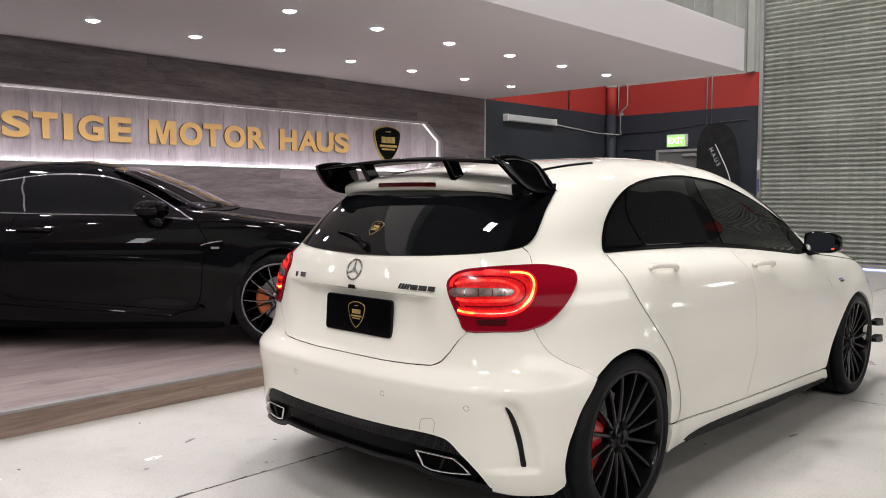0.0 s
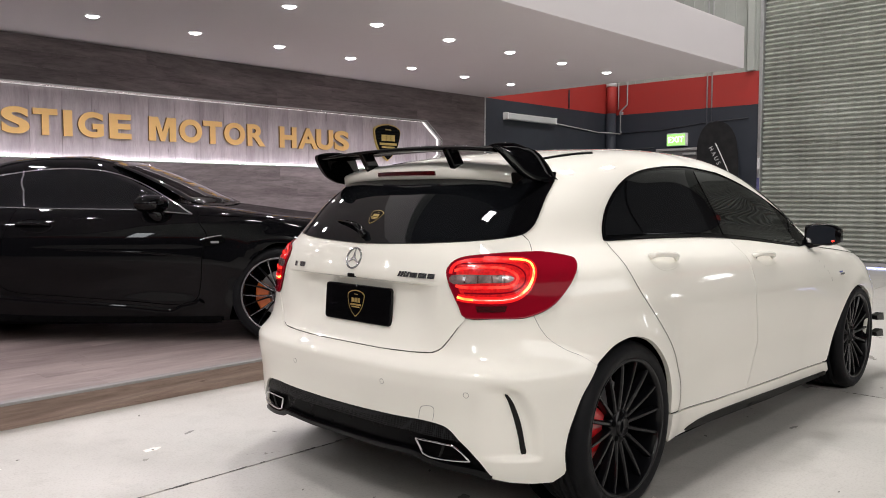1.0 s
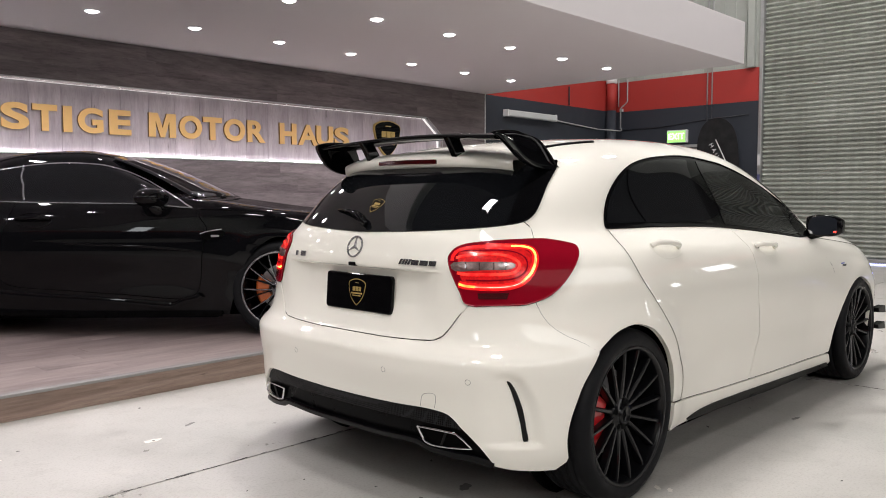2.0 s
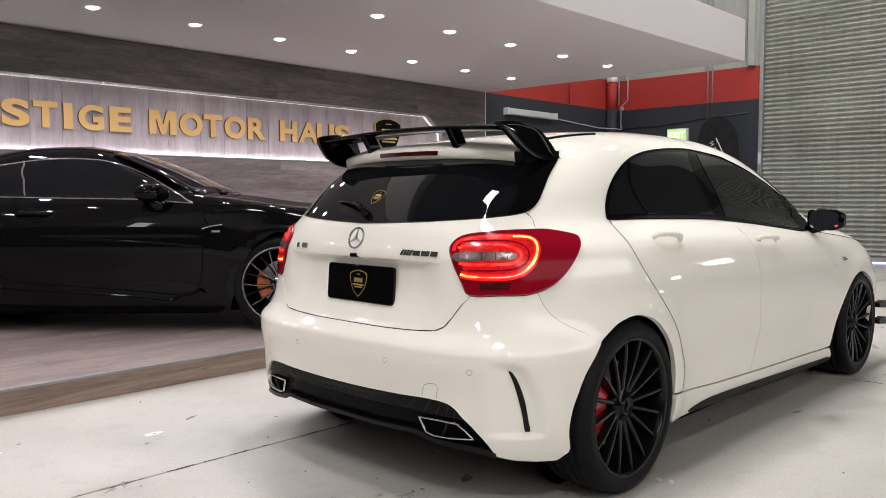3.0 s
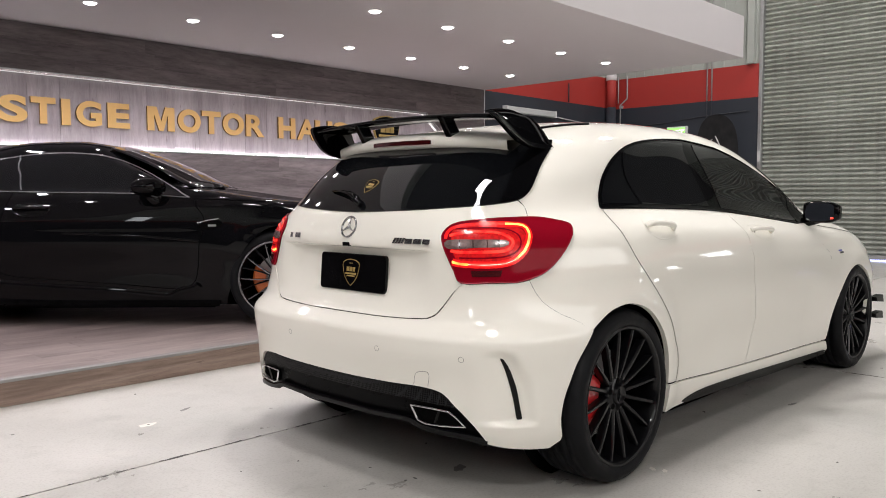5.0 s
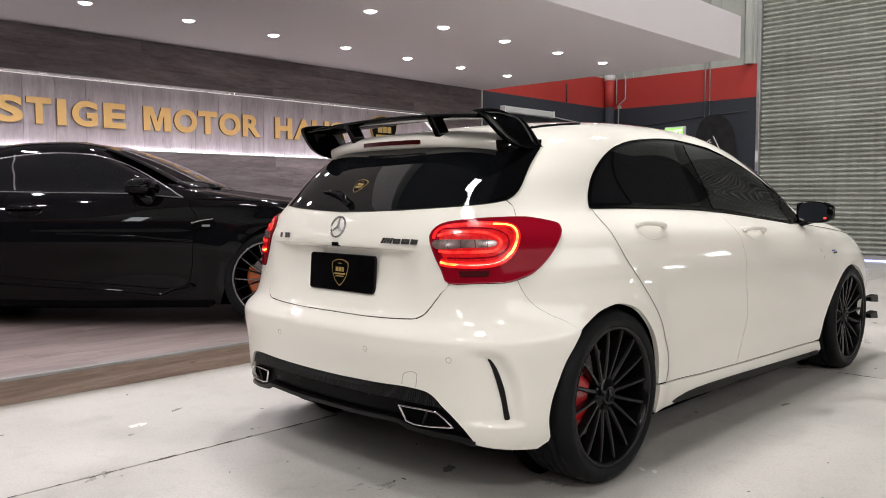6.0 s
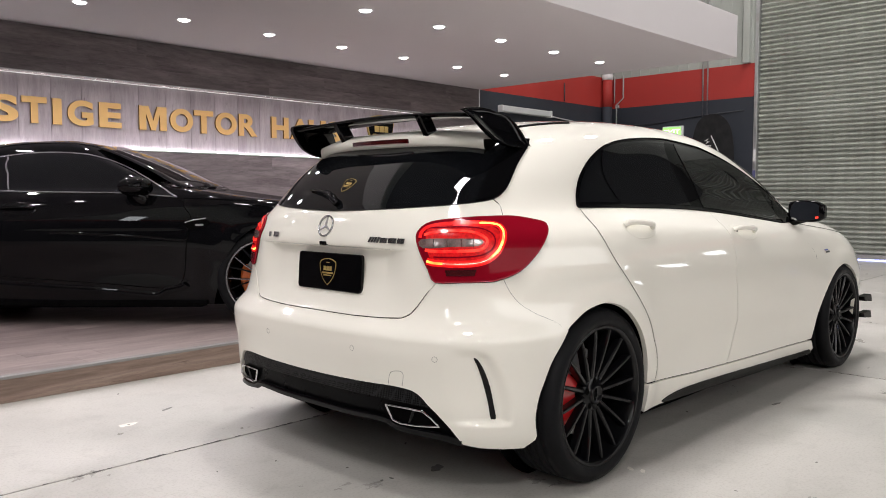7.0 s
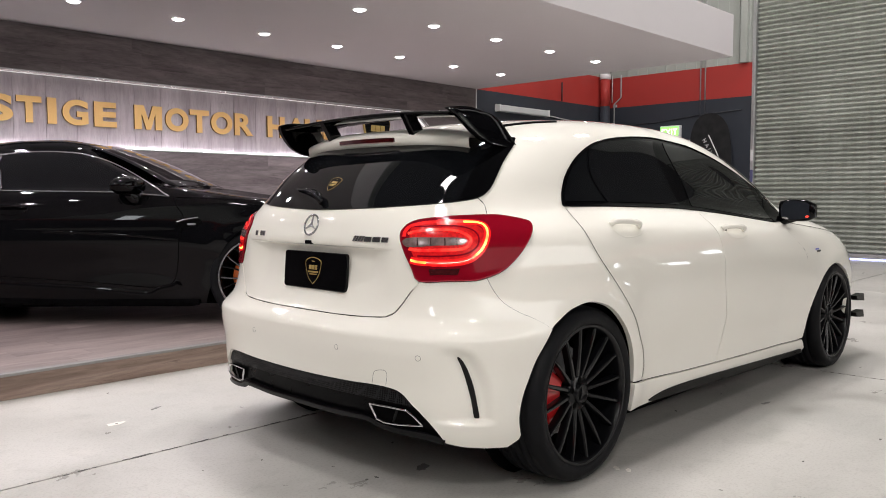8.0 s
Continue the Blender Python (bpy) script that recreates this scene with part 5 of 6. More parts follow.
# bumper slits, sensors, towing cover
patch(HS, "bumper_slit", smooth_poly([(0.434, 0.515), (0.4413, 0.510), (0.4532, 0.4756), (0.4654, 0.4145), (0.473, 0.345), (0.4766, 0.3095), (0.471, 0.3027), (0.466, 0.310), (0.461, 0.363), (0.451, 0.432), (0.4414, 0.4844)], 3),
      GLOSS_BLACK, hatchback, 0.009, 0.004, "black bumper air slit", 0.008, 0.01, mirror=True)
for sa, sz in ((0.1602, 0.512), (0.362, 0.5095)):
    for s in (1, -1):
        ring = lathe(bmesh.new(), [(0.0088, 0), (0.0096, 0.0005), (0.0102, 0)], 20, "z")
        part("parking_sensor", ring, SENSOR_GREY, hatchback, "", True, on_skin(HS, sa * s, sz, 0.0055))
ribbon(HS, "tow_cover_line", smooth_line([(0.256, 0.403), (0.2606, 0.438), (0.269, 0.451), (0.287, 0.4555), (0.2937, 0.443), (0.290, 0.403)], 4), 0.0016, SENSOR_GREY, hatchback, 0.0054)

# number plate with shield, emblem ring, badges, camera
plate_pose = Matrix.Translation((-0.574, -0.026, 0.763)) @ pose(0, 0, 0, 86, 0, -90)
BADGE = material("satin_chrome", (0.34, 0.34, 0.35), 0.22, 0.9)
corners = [(sx * 0.177 + 0.014 * math.cos(math.radians(q + k)), sy * 0.057 + 0.014 * math.sin(math.radians(q + k))) for sx, sy, q in ((1, 1, 0), (-1, 1, 90), (-1, -1, 180), (1, -1, 270)) for k in (0, 22.5, 45, 67.5, 90)]
bm = bmesh.new()
prism(bm, corners, 0.014, None, 0.003)
number_plate = part("number_plate", bm, GLOSS_BLACK, hatchback, "gloss black blank plate with a gold shield", place=plate_pose)
shield("plate_shield", Matrix.Translation((-0.004, 0, 0.014)), 0.20, 0.0012, number_plate)
em = on_skin(HS, 0.0, 0.935, 0.004)
ring = lathe(bmesh.new(), [(0.037, 0.0), (0.038, 0.005), (0.041, 0.006), (0.0435, 0.004), (0.0435, 0.0)], 40, "z")
emblem = part("emblem_ring", ring, BADGE, hatchback, "chrome ring emblem", True, em)
for k in range(3):
    bm = bmesh.new()
    prism(bm, [(-0.0055, 0.0), (0.0055, 0.0), (0.0, 0.038)], 0.005, pose(0, 0, 0, 0, 0, 120 * k))
    part("emblem_arm", bm, BADGE, emblem)


def bars(name, a, z, widths, height, gap, parent, lean=0.15, lift=0.005, mat=BADGE):
    m = on_skin(HS, a, z, lift)
    x = 0.0
    for k, w in enumerate(widths):
        bm = bmesh.new()
        prism(bm, [(x, 0), (x + w, 0), (x + w + height * lean, height), (x + height * lean, height)], 0.003)
        part(name, bm, mat, parent, place=m)
        x += w + gap


bars("badge_bar", 0.171, 0.884, [0.010] * 4, 0.020, 0.004, hatchback, 0.6)
bars("badge_bar", 0.209, 0.884, [0.033, 0.037, 0.031], 0.018, 0.006, hatchback, 0.2)
bars("badge_bar", -0.252, 0.884, [0.016], 0.020, 0.0, hatchback, 0.1)
bars("badge_bar", -0.226, 0.885, [0.017, 0.017], 0.020, 0.004, hatchback, 0.1)
part("reversing_camera", boxed(-0.019, 0.019, -0.008, 0.007, -0.01, 0.009, 0.003, 2), GLOSS_BLACK, hatchback, "", place=on_skin(HS, 0.0, 0.872, 0.0))

# rear wiper and window sticker
bm = bmesh.new()
def glass_pt(y, z, h):
    a = math.copysign(1, -y) * abs(y) / 0.72 * 0.42
    return Vector(HS.lift(np.array([a]), np.array([z]), h)[0])
tube(bm, [glass_pt(-0.03, 1.012, 0.016), glass_pt(0.01, 1.030, 0.024), glass_pt(0.07, 1.046, 0.022), glass_pt(0.17, 1.060, 0.016), glass_pt(0.27, 1.068, 0.010)], [0.013, 0.016, 0.013, 0.008, 0.004], 8)
part("wiper_arm", bm, GLOSS_BLACK, hatchback, smooth=True)
shield("window_shield", on_skin(HS, 0.0, 1.090, 0.0055) @ pose(0, 0, 0, 0, 0, -8), 0.14, 0.0008, hatchback)

# door handles in dished recesses
for handles, doors in (([(0.91, 0.914), (0.916, 0.9504), (0.946, 0.9524), (1.034, 0.942), (1.065, 0.9166), (1.035, 0.889), (0.959, 0.884)], rear_doors),
                       ([(1.462, 0.8804), (1.48, 0.909), (1.52, 0.911), (1.568, 0.899), (1.585, 0.876), (1.558, 0.851), (1.515, 0.840), (1.47, 0.848)], front_doors)):
    ca, cz = np.mean([h[0] for h in handles]), np.mean([h[1] for h in handles])
    la = max(h[0] for h in handles) - min(h[0] for h in handles)
    for ob, d in zip(ribbon(HS, "handle_cup", smooth_poly(handles, 4), 0.007, WHITE_PAINT, hatchback, 0.0022, "", True, 0.002, True), doors):
        ob.parent = d
    for sgn, d in zip((1, -1), doors):
        bm = bmesh.new()
        pts = [Vector(HS.lift(np.array([(ca + la * u) * sgn]), np.array([cz + 0.012 - 0.016 * (u + 0.45)]), h)[0]) for u, h in ((-0.45, 0.004), (-0.38, 0.022), (-0.1, 0.031), (0.2, 0.030), (0.36, 0.022), (0.43, 0.004))]
        tube(bm, smoothcurve(pts, 4), 0.0115, 10)
        part("door_handle", bm, WHITE_PAINT, d, "white pull handle", True)

for s in (1, -1):
    part("key_lock", lathe(bmesh.new(), [(0.0005, 0.003), (0.006, 0.003), (0.008, 0.0)], 16, "z"), SATIN_BLACK, hatchback, "small dark door lock", True, on_skin(HS, 1.476 * s, 0.884, 0.0035))

# door mirrors
for s in (1, -1):
    bm = bmesh.new()
    rings = []
    for i in range(13):
        q = i / 12
        y = -(0.788 + 0.172 * q)
        hh = 0.060 * (1 - max(0, (q - 0.55) / 0.45) ** 2.2 * 0.42) * (0.80 + 0.2 * min(1, q * 4))
        dd = 0.105 * (1 - 0.45 * q ** 2)
        x0, zc = 1.985 + 0.03 * q, 0.968 - 0.006 * q
        ring = []
        for k in range(20):
            a = 2 * math.pi * k / 20
            cx, cz2 = math.cos(a), math.sin(a)
            ex = math.copysign(abs(cx) ** 0.45, cx)
            ez = math.copysign(abs(cz2) ** 0.5, cz2)
            ring.append(bm.verts.new((x0 + dd * (0.5 + 0.5 * ex), y * s, zc + hh * ez)))
        rings.append(ring)
    for i in range(12):
        for k in range(20):
            bm.faces.new((rings[i][k], rings[i][(k + 1) % 20], rings[i + 1][(k + 1) % 20], rings[i + 1][k]))
    bm.faces.new(rings[0])
    bm.faces.new(rings[-1])
    bmesh.ops.recalc_face_normals(bm, faces=bm.faces[:])
    mirror = part("door_mirror", bm, GLOSS_BLACK, hatchback, "gloss black door mirror", True)
    bm = bmesh.new()
    prism(bm, [tuple(p) for p in smoothcurve([(0.02, -0.043), (0.145, -0.043), (0.153, 0.0), (0.14, 0.04), (0.03, 0.046)], 4, True)], 0.003, Matrix.Translation((1.978, -0.79 * s, 0.967)) @ pose(0, 0, 0, 0, 0, 11.5 * s) @ pose(0, 0, 0, 90, 0, -90) @ Matrix.Scale(s, 4, (1, 0, 0)))
    part("mirror_glass", bm, material("mirror_glass", (0.35, 0.36, 0.38), 0.02, 1.0), mirror, "dark mirror glass")
    bm = boxed(1.978, 1.99, -0.937 * s - 0.006, -0.937 * s + 0.006, 0.928, 0.938, 0.003)
    part("indicator_lamp", bm, glow("amber_indicator", (1.0, 0.04, 0.02), 1.5), mirror, "lit amber repeater")
    bm = bmesh.new()
    tube(bm, [(2.06, -0.73 * s, 0.90), (2.05, -0.80 * s, 0.912), (2.04, -0.86 * s, 0.922)], [0.03, 0.026, 0.018], 10)
    part("mirror_foot", bm, GLOSS_BLACK, mirror, "", True)
    patch(HS, "sail_panel", [(1.93, 0.905), (2.0, 0.905), (2.17, 0.95), (2.215, 1.03), (2.14, 1.0)], GLOSS_BLACK, hatchback, 0.0052, 0.003) if s == 1 else None

# fender badge as bars
bars("fender_badge_bar", 1.905, 0.735, [0.05], 0.008, 0.0, hatchback, 0.4, 0.004, material("blue_badge", (0.02, 0.05, 0.35), 0.3))
bars("fender_badge_bar", 1.903, 0.722, [0.012, 0.012, 0.012, 0.012], 0.010, 0.004, hatchback, 0.4, 0.004)

# underside and wheels
bm = boxed(-0.30, 3.2, -0.60, 0.60, 0.16, 0.40, 0.03)
part("underbody", bm, GAP, hatchback)
bm = boxed(-0.46, -0.36, -0.56, 0.56, 0.27, 0.45, 0.02)
part("rear_underbody", bm, GAP, hatchback)
bm = boxed(0.40, 2.25, -0.80, 0.80, 0.145, 0.30, 0.02)
part("floor_pan", bm, GAP, hatchback)
for wx in (0.0, 2.685):
    for s in (1, -1):
        wheel("wheel", pose(wx, -0.762 * s, 0.322, 0, 0, 0 if s == 1 else 180), hatchback, 0.322, 0.256, 0.1165, 16, RIM_BLACK, RED_CALIPER, False, 178 if s == 1 else 2)

# ---- black coupe on the deck: its rear axle at its own origin ----
coupe = tagged(empty("coupe_car", pose(-0.622, 4.905, DECK_Z, 0, 0, -45)), "glossy black two-door coupe parked at an angle on the platform", "car")
CS = coupe_skin
C_ARCH_F = [(1.900, 0.16), (1.912, 0.266), (1.9313, 0.4274), (1.9659, 0.5685), (2.0107, 0.6595), (2.092, 0.7147), (2.2, 0.67), (2.31, 0.52), (2.35, 0.36)]
C_ARCH_R = [(0.62, 0.30), (0.64, 0.46), (0.69, 0.60), (0.78, 0.70), (0.88, 0.71), (0.97, 0.62), (1.03, 0.46), (1.05, 0.30), (1.05, 0.16)]
c_shell = [(0.0, 0.20), (0.60, 0.20)] + smooth_line(C_ARCH_R, 3) + [(1.4, 0.15), (1.8, 0.15)] + smooth_line(C_ARCH_F, 3) + [(2.38, 0.18), (3.0, 0.16), (3.0, 1.3615), (0.0, 1.3615)]
patch(CS, "body", c_shell, BLACK_PAINT, coupe, 0.0, 0.02, "", 0.03, 0.0155, True)
crown(CS, 1.3600, BLACK_PAINT, coupe)
C_GLASS_TOP = [(1.922, 0.9128), (2.0046, 0.9731), (2.08, 1.0476), (2.1437, 1.1192), (2.1543, 1.1741), (2.1116, 1.2114), (2.0194, 1.2327), (1.7211, 1.2414), (1.3844, 1.237), (1.1027, 1.2199), (0.9093, 1.1901), (0.78, 1.14), (0.70, 1.07), (0.70, 0.99)]
C_BELT = [(0.85, 0.972), (1.0, 0.966), (1.1789, 0.9591), (1.4251, 0.9504), (1.7523, 0.9414), (1.8574, 0.925)]
c_glass = smooth_line(C_GLASS_TOP, 3) + smooth_line(C_BELT, 3)
patch(CS, "side_window", c_glass, TINT, coupe, 0.003, 0.006, "dark tinted side glass", 0.03, 0.0155, True)
ribbon(CS, "window_trim", smooth_line(C_GLASS_TOP, 4), 0.010, CHROME, coupe, 0.003, "bright metal window strip", True, 0.004)
ribbon(CS, "belt_trim", smooth_line(C_BELT + [C_GLASS_TOP[0]], 4), 0.012, material("dark_belt_trim", (0.05, 0.05, 0.053), 0.5, 0.4), coupe, 0.003, "", True, 0.004)
ribbon(CS, "pillar_strip", [(float(CS.a_of_x(np.array([px]), np.array([pz]))[0]), pz) for px, pz in ((0.818, 1.225), (0.832, 1.191), (0.868, 1.083), (0.907, 0.968))], 0.012, material("grey_pillar_strip", (0.055, 0.055, 0.058), 0.4), coupe, 0.005, "", True)
DOOR_CUT = [(1.9052, 0.8969), (1.8466, 0.8257), (1.8232, 0.6283), (1.8141, 0.4268), (1.798, 0.31), (1.74, 0.272), (1.60, 0.30), (1.40, 0.335), (1.22, 0.375), (1.185, 0.50), (1.187, 0.63), (1.2003, 0.7505), (1.2187, 0.8483), (1.26, 0.9469)]
for gap_path in (DOOR_CUT, [(1.93, 0.905), (2.15, 0.89), (2.45, 0.86), (2.75, 0.80)]):
    ribbon(CS, "shut_line", smooth_line(gap_path, 4), 0.006, GAP, coupe, 0.001, mirror=True)
bm = bmesh.new()
rows = []
for i in range(13):
    u = i / 6 - 1
    crown = 1 - u * u
    low, high = Vector((2.10 + 0.07 * crown, 0.73 * u, 0.972 + 0.012 * crown)), Vector((1.42 + 0.02 * crown, 0.46 * u, 1.272 + 0.028 * crown))
    rows.append([bm.verts.new(low.lerp(high, k / 8) + Vector((0, 0, 0.014 + 0.02 * math.sin(math.pi * k / 8)))) for k in range(9)])
for i in range(12):
    for k in range(8):
        bm.faces.new((rows[i][k], rows[i + 1][k], rows[i + 1][k + 1], rows[i][k + 1]))
bmesh.ops.recalc_face_normals(bm, faces=bm.faces[:])
bmesh.ops.solidify(bm, geom=bm.faces[:], thickness=0.005)
part("windscreen", bm, TINT, coupe, "dark raked windscreen", True)
patch(CS, "fender_vent", smooth_poly([(1.8186, 0.725), (1.85, 0.747), (1.8838, 0.757), (1.8918, 0.727), (1.865, 0.705), (1.83, 0.69)], 3), GAP, coupe, 0.002, 0.003, "dark fender vent", mirror=True)
ribbon(CS, "vent_strip", smooth_line([(1.8156, 0.7352), (1.84, 0.752), (1.8838, 0.7664)], 4), 0.005, CHROME, coupe, 0.003, "chrome vent strip", True, 0.003)
part("vent_badge", boxed(0, 0.055, 0.0, 0.014, 0, 0.004), ALU, coupe, place=on_skin(CS, 1.849, 0.712, 0.003))
ribbon(CS, "side_skirt", smooth_line([(0.98, 0.345), (1.12, 0.330), (1.2669, 0.302), (1.3886, 0.282), (1.5097, 0.265), (1.6132, 0.245), (1.7199, 0.220), (1.7599, 0.2548), (1.8038, 0.2787), (1.816, 0.30)], 4), 0.055, BLACK_PAINT, coupe, 0.001, "", True, 0.032)
ribbon(CS, "sill_blade", smooth_line([(1.08, 0.20), (1.3, 0.175), (1.6, 0.165), (1.88, 0.165)], 4), 0.05, SATIN_BLACK, coupe, 0.0, "", True, 0.02)
ribbon(CS, "door_crease", smooth_line([(1.40, 0.668), (1.5321, 0.6578), (1.671, 0.6411), (1.8188, 0.6085)], 4), 0.016, BLACK_PAINT, coupe, 0.0, "", True, 0.004)
for s in (1, -1):
    bm = bmesh.new()
    pts = [Vector(CS.lift(np.array([a * s]), np.array([0.840]), h)[0]) for a, h in ((1.247, 0.003), (1.262, 0.022), (1.30, 0.030), (1.34, 0.022), (1.356, 0.003))]
    tube(bm, smoothcurve(pts, 5), 0.014, 10)
    part("door_handle", bm, BLACK_PAINT, coupe, smooth=True)
    cup = smooth_poly([(1.2399, 0.8326), (1.268, 0.870), (1.3073, 0.8794), (1.345, 0.862), (1.3621, 0.8321), (1.335, 0.795), (1.2945, 0.7853), (1.258, 0.80)], 4)
    ribbon(CS, "handle_cup", [(a * s, z) for a, z in cup], 0.008, BLACK_PAINT, coupe, 0.001, "", False, 0.004, True)
    bm = bmesh.new()
    rings = []
    for i in range(11):
        q = i / 10
        y = -(0.82 + 0.19 * q)
        hh = 0.064 * math.sqrt(max(0.05, 1 - max(0, (q - 0.5) / 0.52) ** 2)) * (0.8 + 0.2 * min(1, q * 4))
        dd = 0.20 * math.sqrt(max(0.1, 1 - (0.8 * q) ** 2))
        ring = []
        for k in range(18):
            a = 2 * math.pi * k / 18
            cx, sz = math.cos(a), math.sin(a)
            ring.append(bm.verts.new((1.745 + 0.02 * q + dd * (0.5 + 0.5 * math.copysign(abs(cx) ** 0.6, cx)), y * s, 0.988 + hh * math.copysign(abs(sz) ** 0.6, sz))))
        rings.append(ring)
    for i in range(10):
        for k in range(18):
            bm.faces.new((rings[i][k], rings[i][(k + 1) % 18], rings[i + 1][(k + 1) % 18], rings[i + 1][k]))
    bm.faces.new(rings[0])
    bm.faces.new(rings[-1])
    bmesh.ops.recalc_face_normals(bm, faces=bm.faces[:])
    c_mirror = part("door_mirror", bm, GLOSS_BLACK, coupe, "gloss black door mirror", True)
    part("mirror_line", boxed(1.742, 1.75, -0.93 * s - 0.05, -0.93 * s + 0.05, 0.955, 0.960), CHROME, c_mirror)
    bm = bmesh.new()
    tube(bm, [(1.90, -0.80 * s, 0.87), (1.88, -0.87 * s, 0.90), (1.86, -0.92 * s, 0.945)], [0.06, 0.05, 0.04], 12)
    part("mirror_foot", bm, GLOSS_BLACK, c_mirror, "", True)
part("underbody", boxed(-0.6, 3.3, -0.62, 0.62, 0.12, 0.5, 0.03), GAP, coupe)
part("floor_pan", boxed(0.45, 2.28, -0.80, 0.80, 0.125, 0.32, 0.02), GAP, coupe)
for wx in (0.0, 2.73):
    for s in (1, -1):
        wheel("wheel", pose(wx, -0.775 * s, 0.341, 0, 0, 0 if s == 1 else 180), coupe, 0.341, 0.268, 0.128, 10, RIM_SILVER, ORANGE_CALIPER, True, 185 if s == 1 else -5)

# ---- fittings on the dark walls ----
batten = tagged(empty("wall_batten", pose(8.55, NORTH_Y, 2.52)), "unlit grey fluorescent batten on the charcoal wall", "light fitting")
part("diffuser", boxed(-0.68, 0.68, -0.11, -0.0, -0.055, 0.055, 0.02, 2), material("frosted_diffuser", (0.50, 0.52, 0.52), 0.4), batten)
for s in (-1, 1):
    part("end_cap", boxed(0.68 * s - 0.022 * (s < 0) - 0.0, 0.68 * s + 0.022 * (s > 0) + 0.0, -0.115, -0.001, -0.06, 0.06, 0.006), WHITE_PLASTIC, batten)
PIPE_GREY = material("grey_conduit", (0.34, 0.34, 0.34), 0.45)
PIPE_DARK = material("painted_conduit", (0.028, 0.03, 0.038), 0.5)


def conduit(pts, r, mat, label):
    bm = bmesh.new()
    tube(bm, pts, r, 8)
    return tagged(part("conduit", bm, mat, None, label, True), category="conduit")


N, E = NORTH_Y - 0.018, FAR_X - 0.018
conduit([(9.25, N, 2.50), (9.9, N, 2.46), (10.75, N, 2.415), (10.92, 5.985, 2.40), (11.22, 5.985, 2.40), (11.35, 6.04, 2.43), (E, 6.08, 2.50)], 0.012, PIPE_GREY, "thin grey conduit running from the batten")
conduit([(E, 6.08, 2.46), (E, 6.08, 2.86), (E, 5.93, 2.98), (E, 5.93, 3.42)], 0.014, PIPE_GREY, "grey conduit bent round the corner of the wall")
conduit([(E, 6.13, 2.9), (E, 6.13, 3.42)], 0.012, PIPE_GREY, "short grey conduit in the corner")
part("junction_box", boxed(FAR_X - 0.05, FAR_X - 0.001, 6.02, 6.09, 2.79, 2.85, 0.006), PIPE_GREY, None, "small grey junction box on the wall")
tagged(bpy.data.objects["junction_box"], category="junction box")
for y in (4.275, 4.185):
    conduit([(E, y, 2.79), (E, y, 5.0)], 0.013, PIPE_GREY, "grey vertical conduit on the red band")
    conduit([(E, y, 0.3), (E, y, 2.785)], 0.012, PIPE_DARK, "painted conduit on the charcoal wall")
conduit([(E, 6.1, 2.42), (E, 5.2, 2.44), (E, 4.35, 2.52), (E, 3.5, 2.56)], 0.010, PIPE_DARK, "painted cable run along the charcoal wall")
conduit([(E, 6.0, 2.10), (E, 5.35, 2.11)], 0.010, PIPE_DARK, "painted cable beside the door")
conduit([(9.75, N, 2.80), (9.75, N, 3.14)], 0.012, PIPE_DARK, "short black cable on the red band")
pipe = tagged(empty("downpipe", pose(11.06, 6.09, 0)), "round steel downpipe painted to match the wall bands", "pipe")
for z0, z1, mat, tag in ((0.0, 2.79, CHARCOAL, "charcoal length"), (2.79, 3.37, RED_WALL, "red length"), (3.37, 5.2, PLASTER, "pale length")):
    part("pipe_length", cyl(bmesh.new(), pose(0, 0, (z0 + z1) / 2), 0.095, z1 - z0 - 0.001, 28), mat, pipe, tag, True)
part("pipe_collar", cyl(bmesh.new(), pose(0, 0, 3.36), 0.106, 0.10, 28), PLASTER, pipe, "pale collar", True)

# exit sign over a grey door
sign = tagged(empty("exit_sign", pose(FAR_X, 4.84, 2.235)), "lit green emergency exit sign above the door", "exit sign")
part("housing", boxed(-0.07, -0.001, -0.205, 0.205, -0.115, 0.125, 0.01), WHITE_PLASTIC, sign, "pale plastic housing")
part("sign_face", boxed(-0.074, -0.0705, -0.17, 0.19, -0.10, 0.10), EXIT_GLOW, sign, "glowing green face")
def word(text, size):
    """Built-in lettering as a thin mesh, centred, in the xy plane."""
    cu = bpy.data.curves.new("lettering", "FONT")
    cu.body, cu.size, cu.extrude, cu.align_x, cu.align_y = text, size, 0.001, "CENTER", "CENTER"
    tmp = bpy.data.objects.new("lettering", cu)
    me = bpy.data.meshes.new_from_object(tmp)
    bpy.data.objects.remove(tmp)
    bm = bmesh.new()
    bm.from_mesh(me)
    bpy.data.meshes.remove(me)
    return bm


part("sign_text", word("EXIT", 0.16), EXIT_WHITE, sign, "white lettering", place=pose(-0.0765, 0.01, 0.0, 90, 0, -90))

DOOR_GREY = mottled("grey_door_paint", (0.16, 0.16, 0.165), 0.06, 2, 0.5)
exit_door = tagged(empty("door_1", pose(FAR_X, 4.815, 0)), "closed plain grey exit door in a grey steel frame", "door", kind="structure")
part("door_leaf", boxed(-0.012, -0.001, -0.41, 0.41, 0.01, 2.03), DOOR_GREY, exit_door)
for y0, y1, z0, z1 in ((-0.46, -0.412, 0.0, 2.08), (0.412, 0.46, 0.0, 2.08), (-0.412, 0.412, 2.032, 2.08)):
    part("door_frame", boxed(-0.05, -0.001, y0, y1, z0, z1, 0.004), PIPE_GREY, exit_door)
part("door_closer", boxed(-0.07, -0.013, -0.36, -0.10, 1.94, 1.99, 0.008), PIPE_GREY, exit_door, "grey door closer")
part("door_handle", boxed(-0.06, -0.013, 0.33, 0.37, 0.95, 1.15, 0.008), STEEL, exit_door)

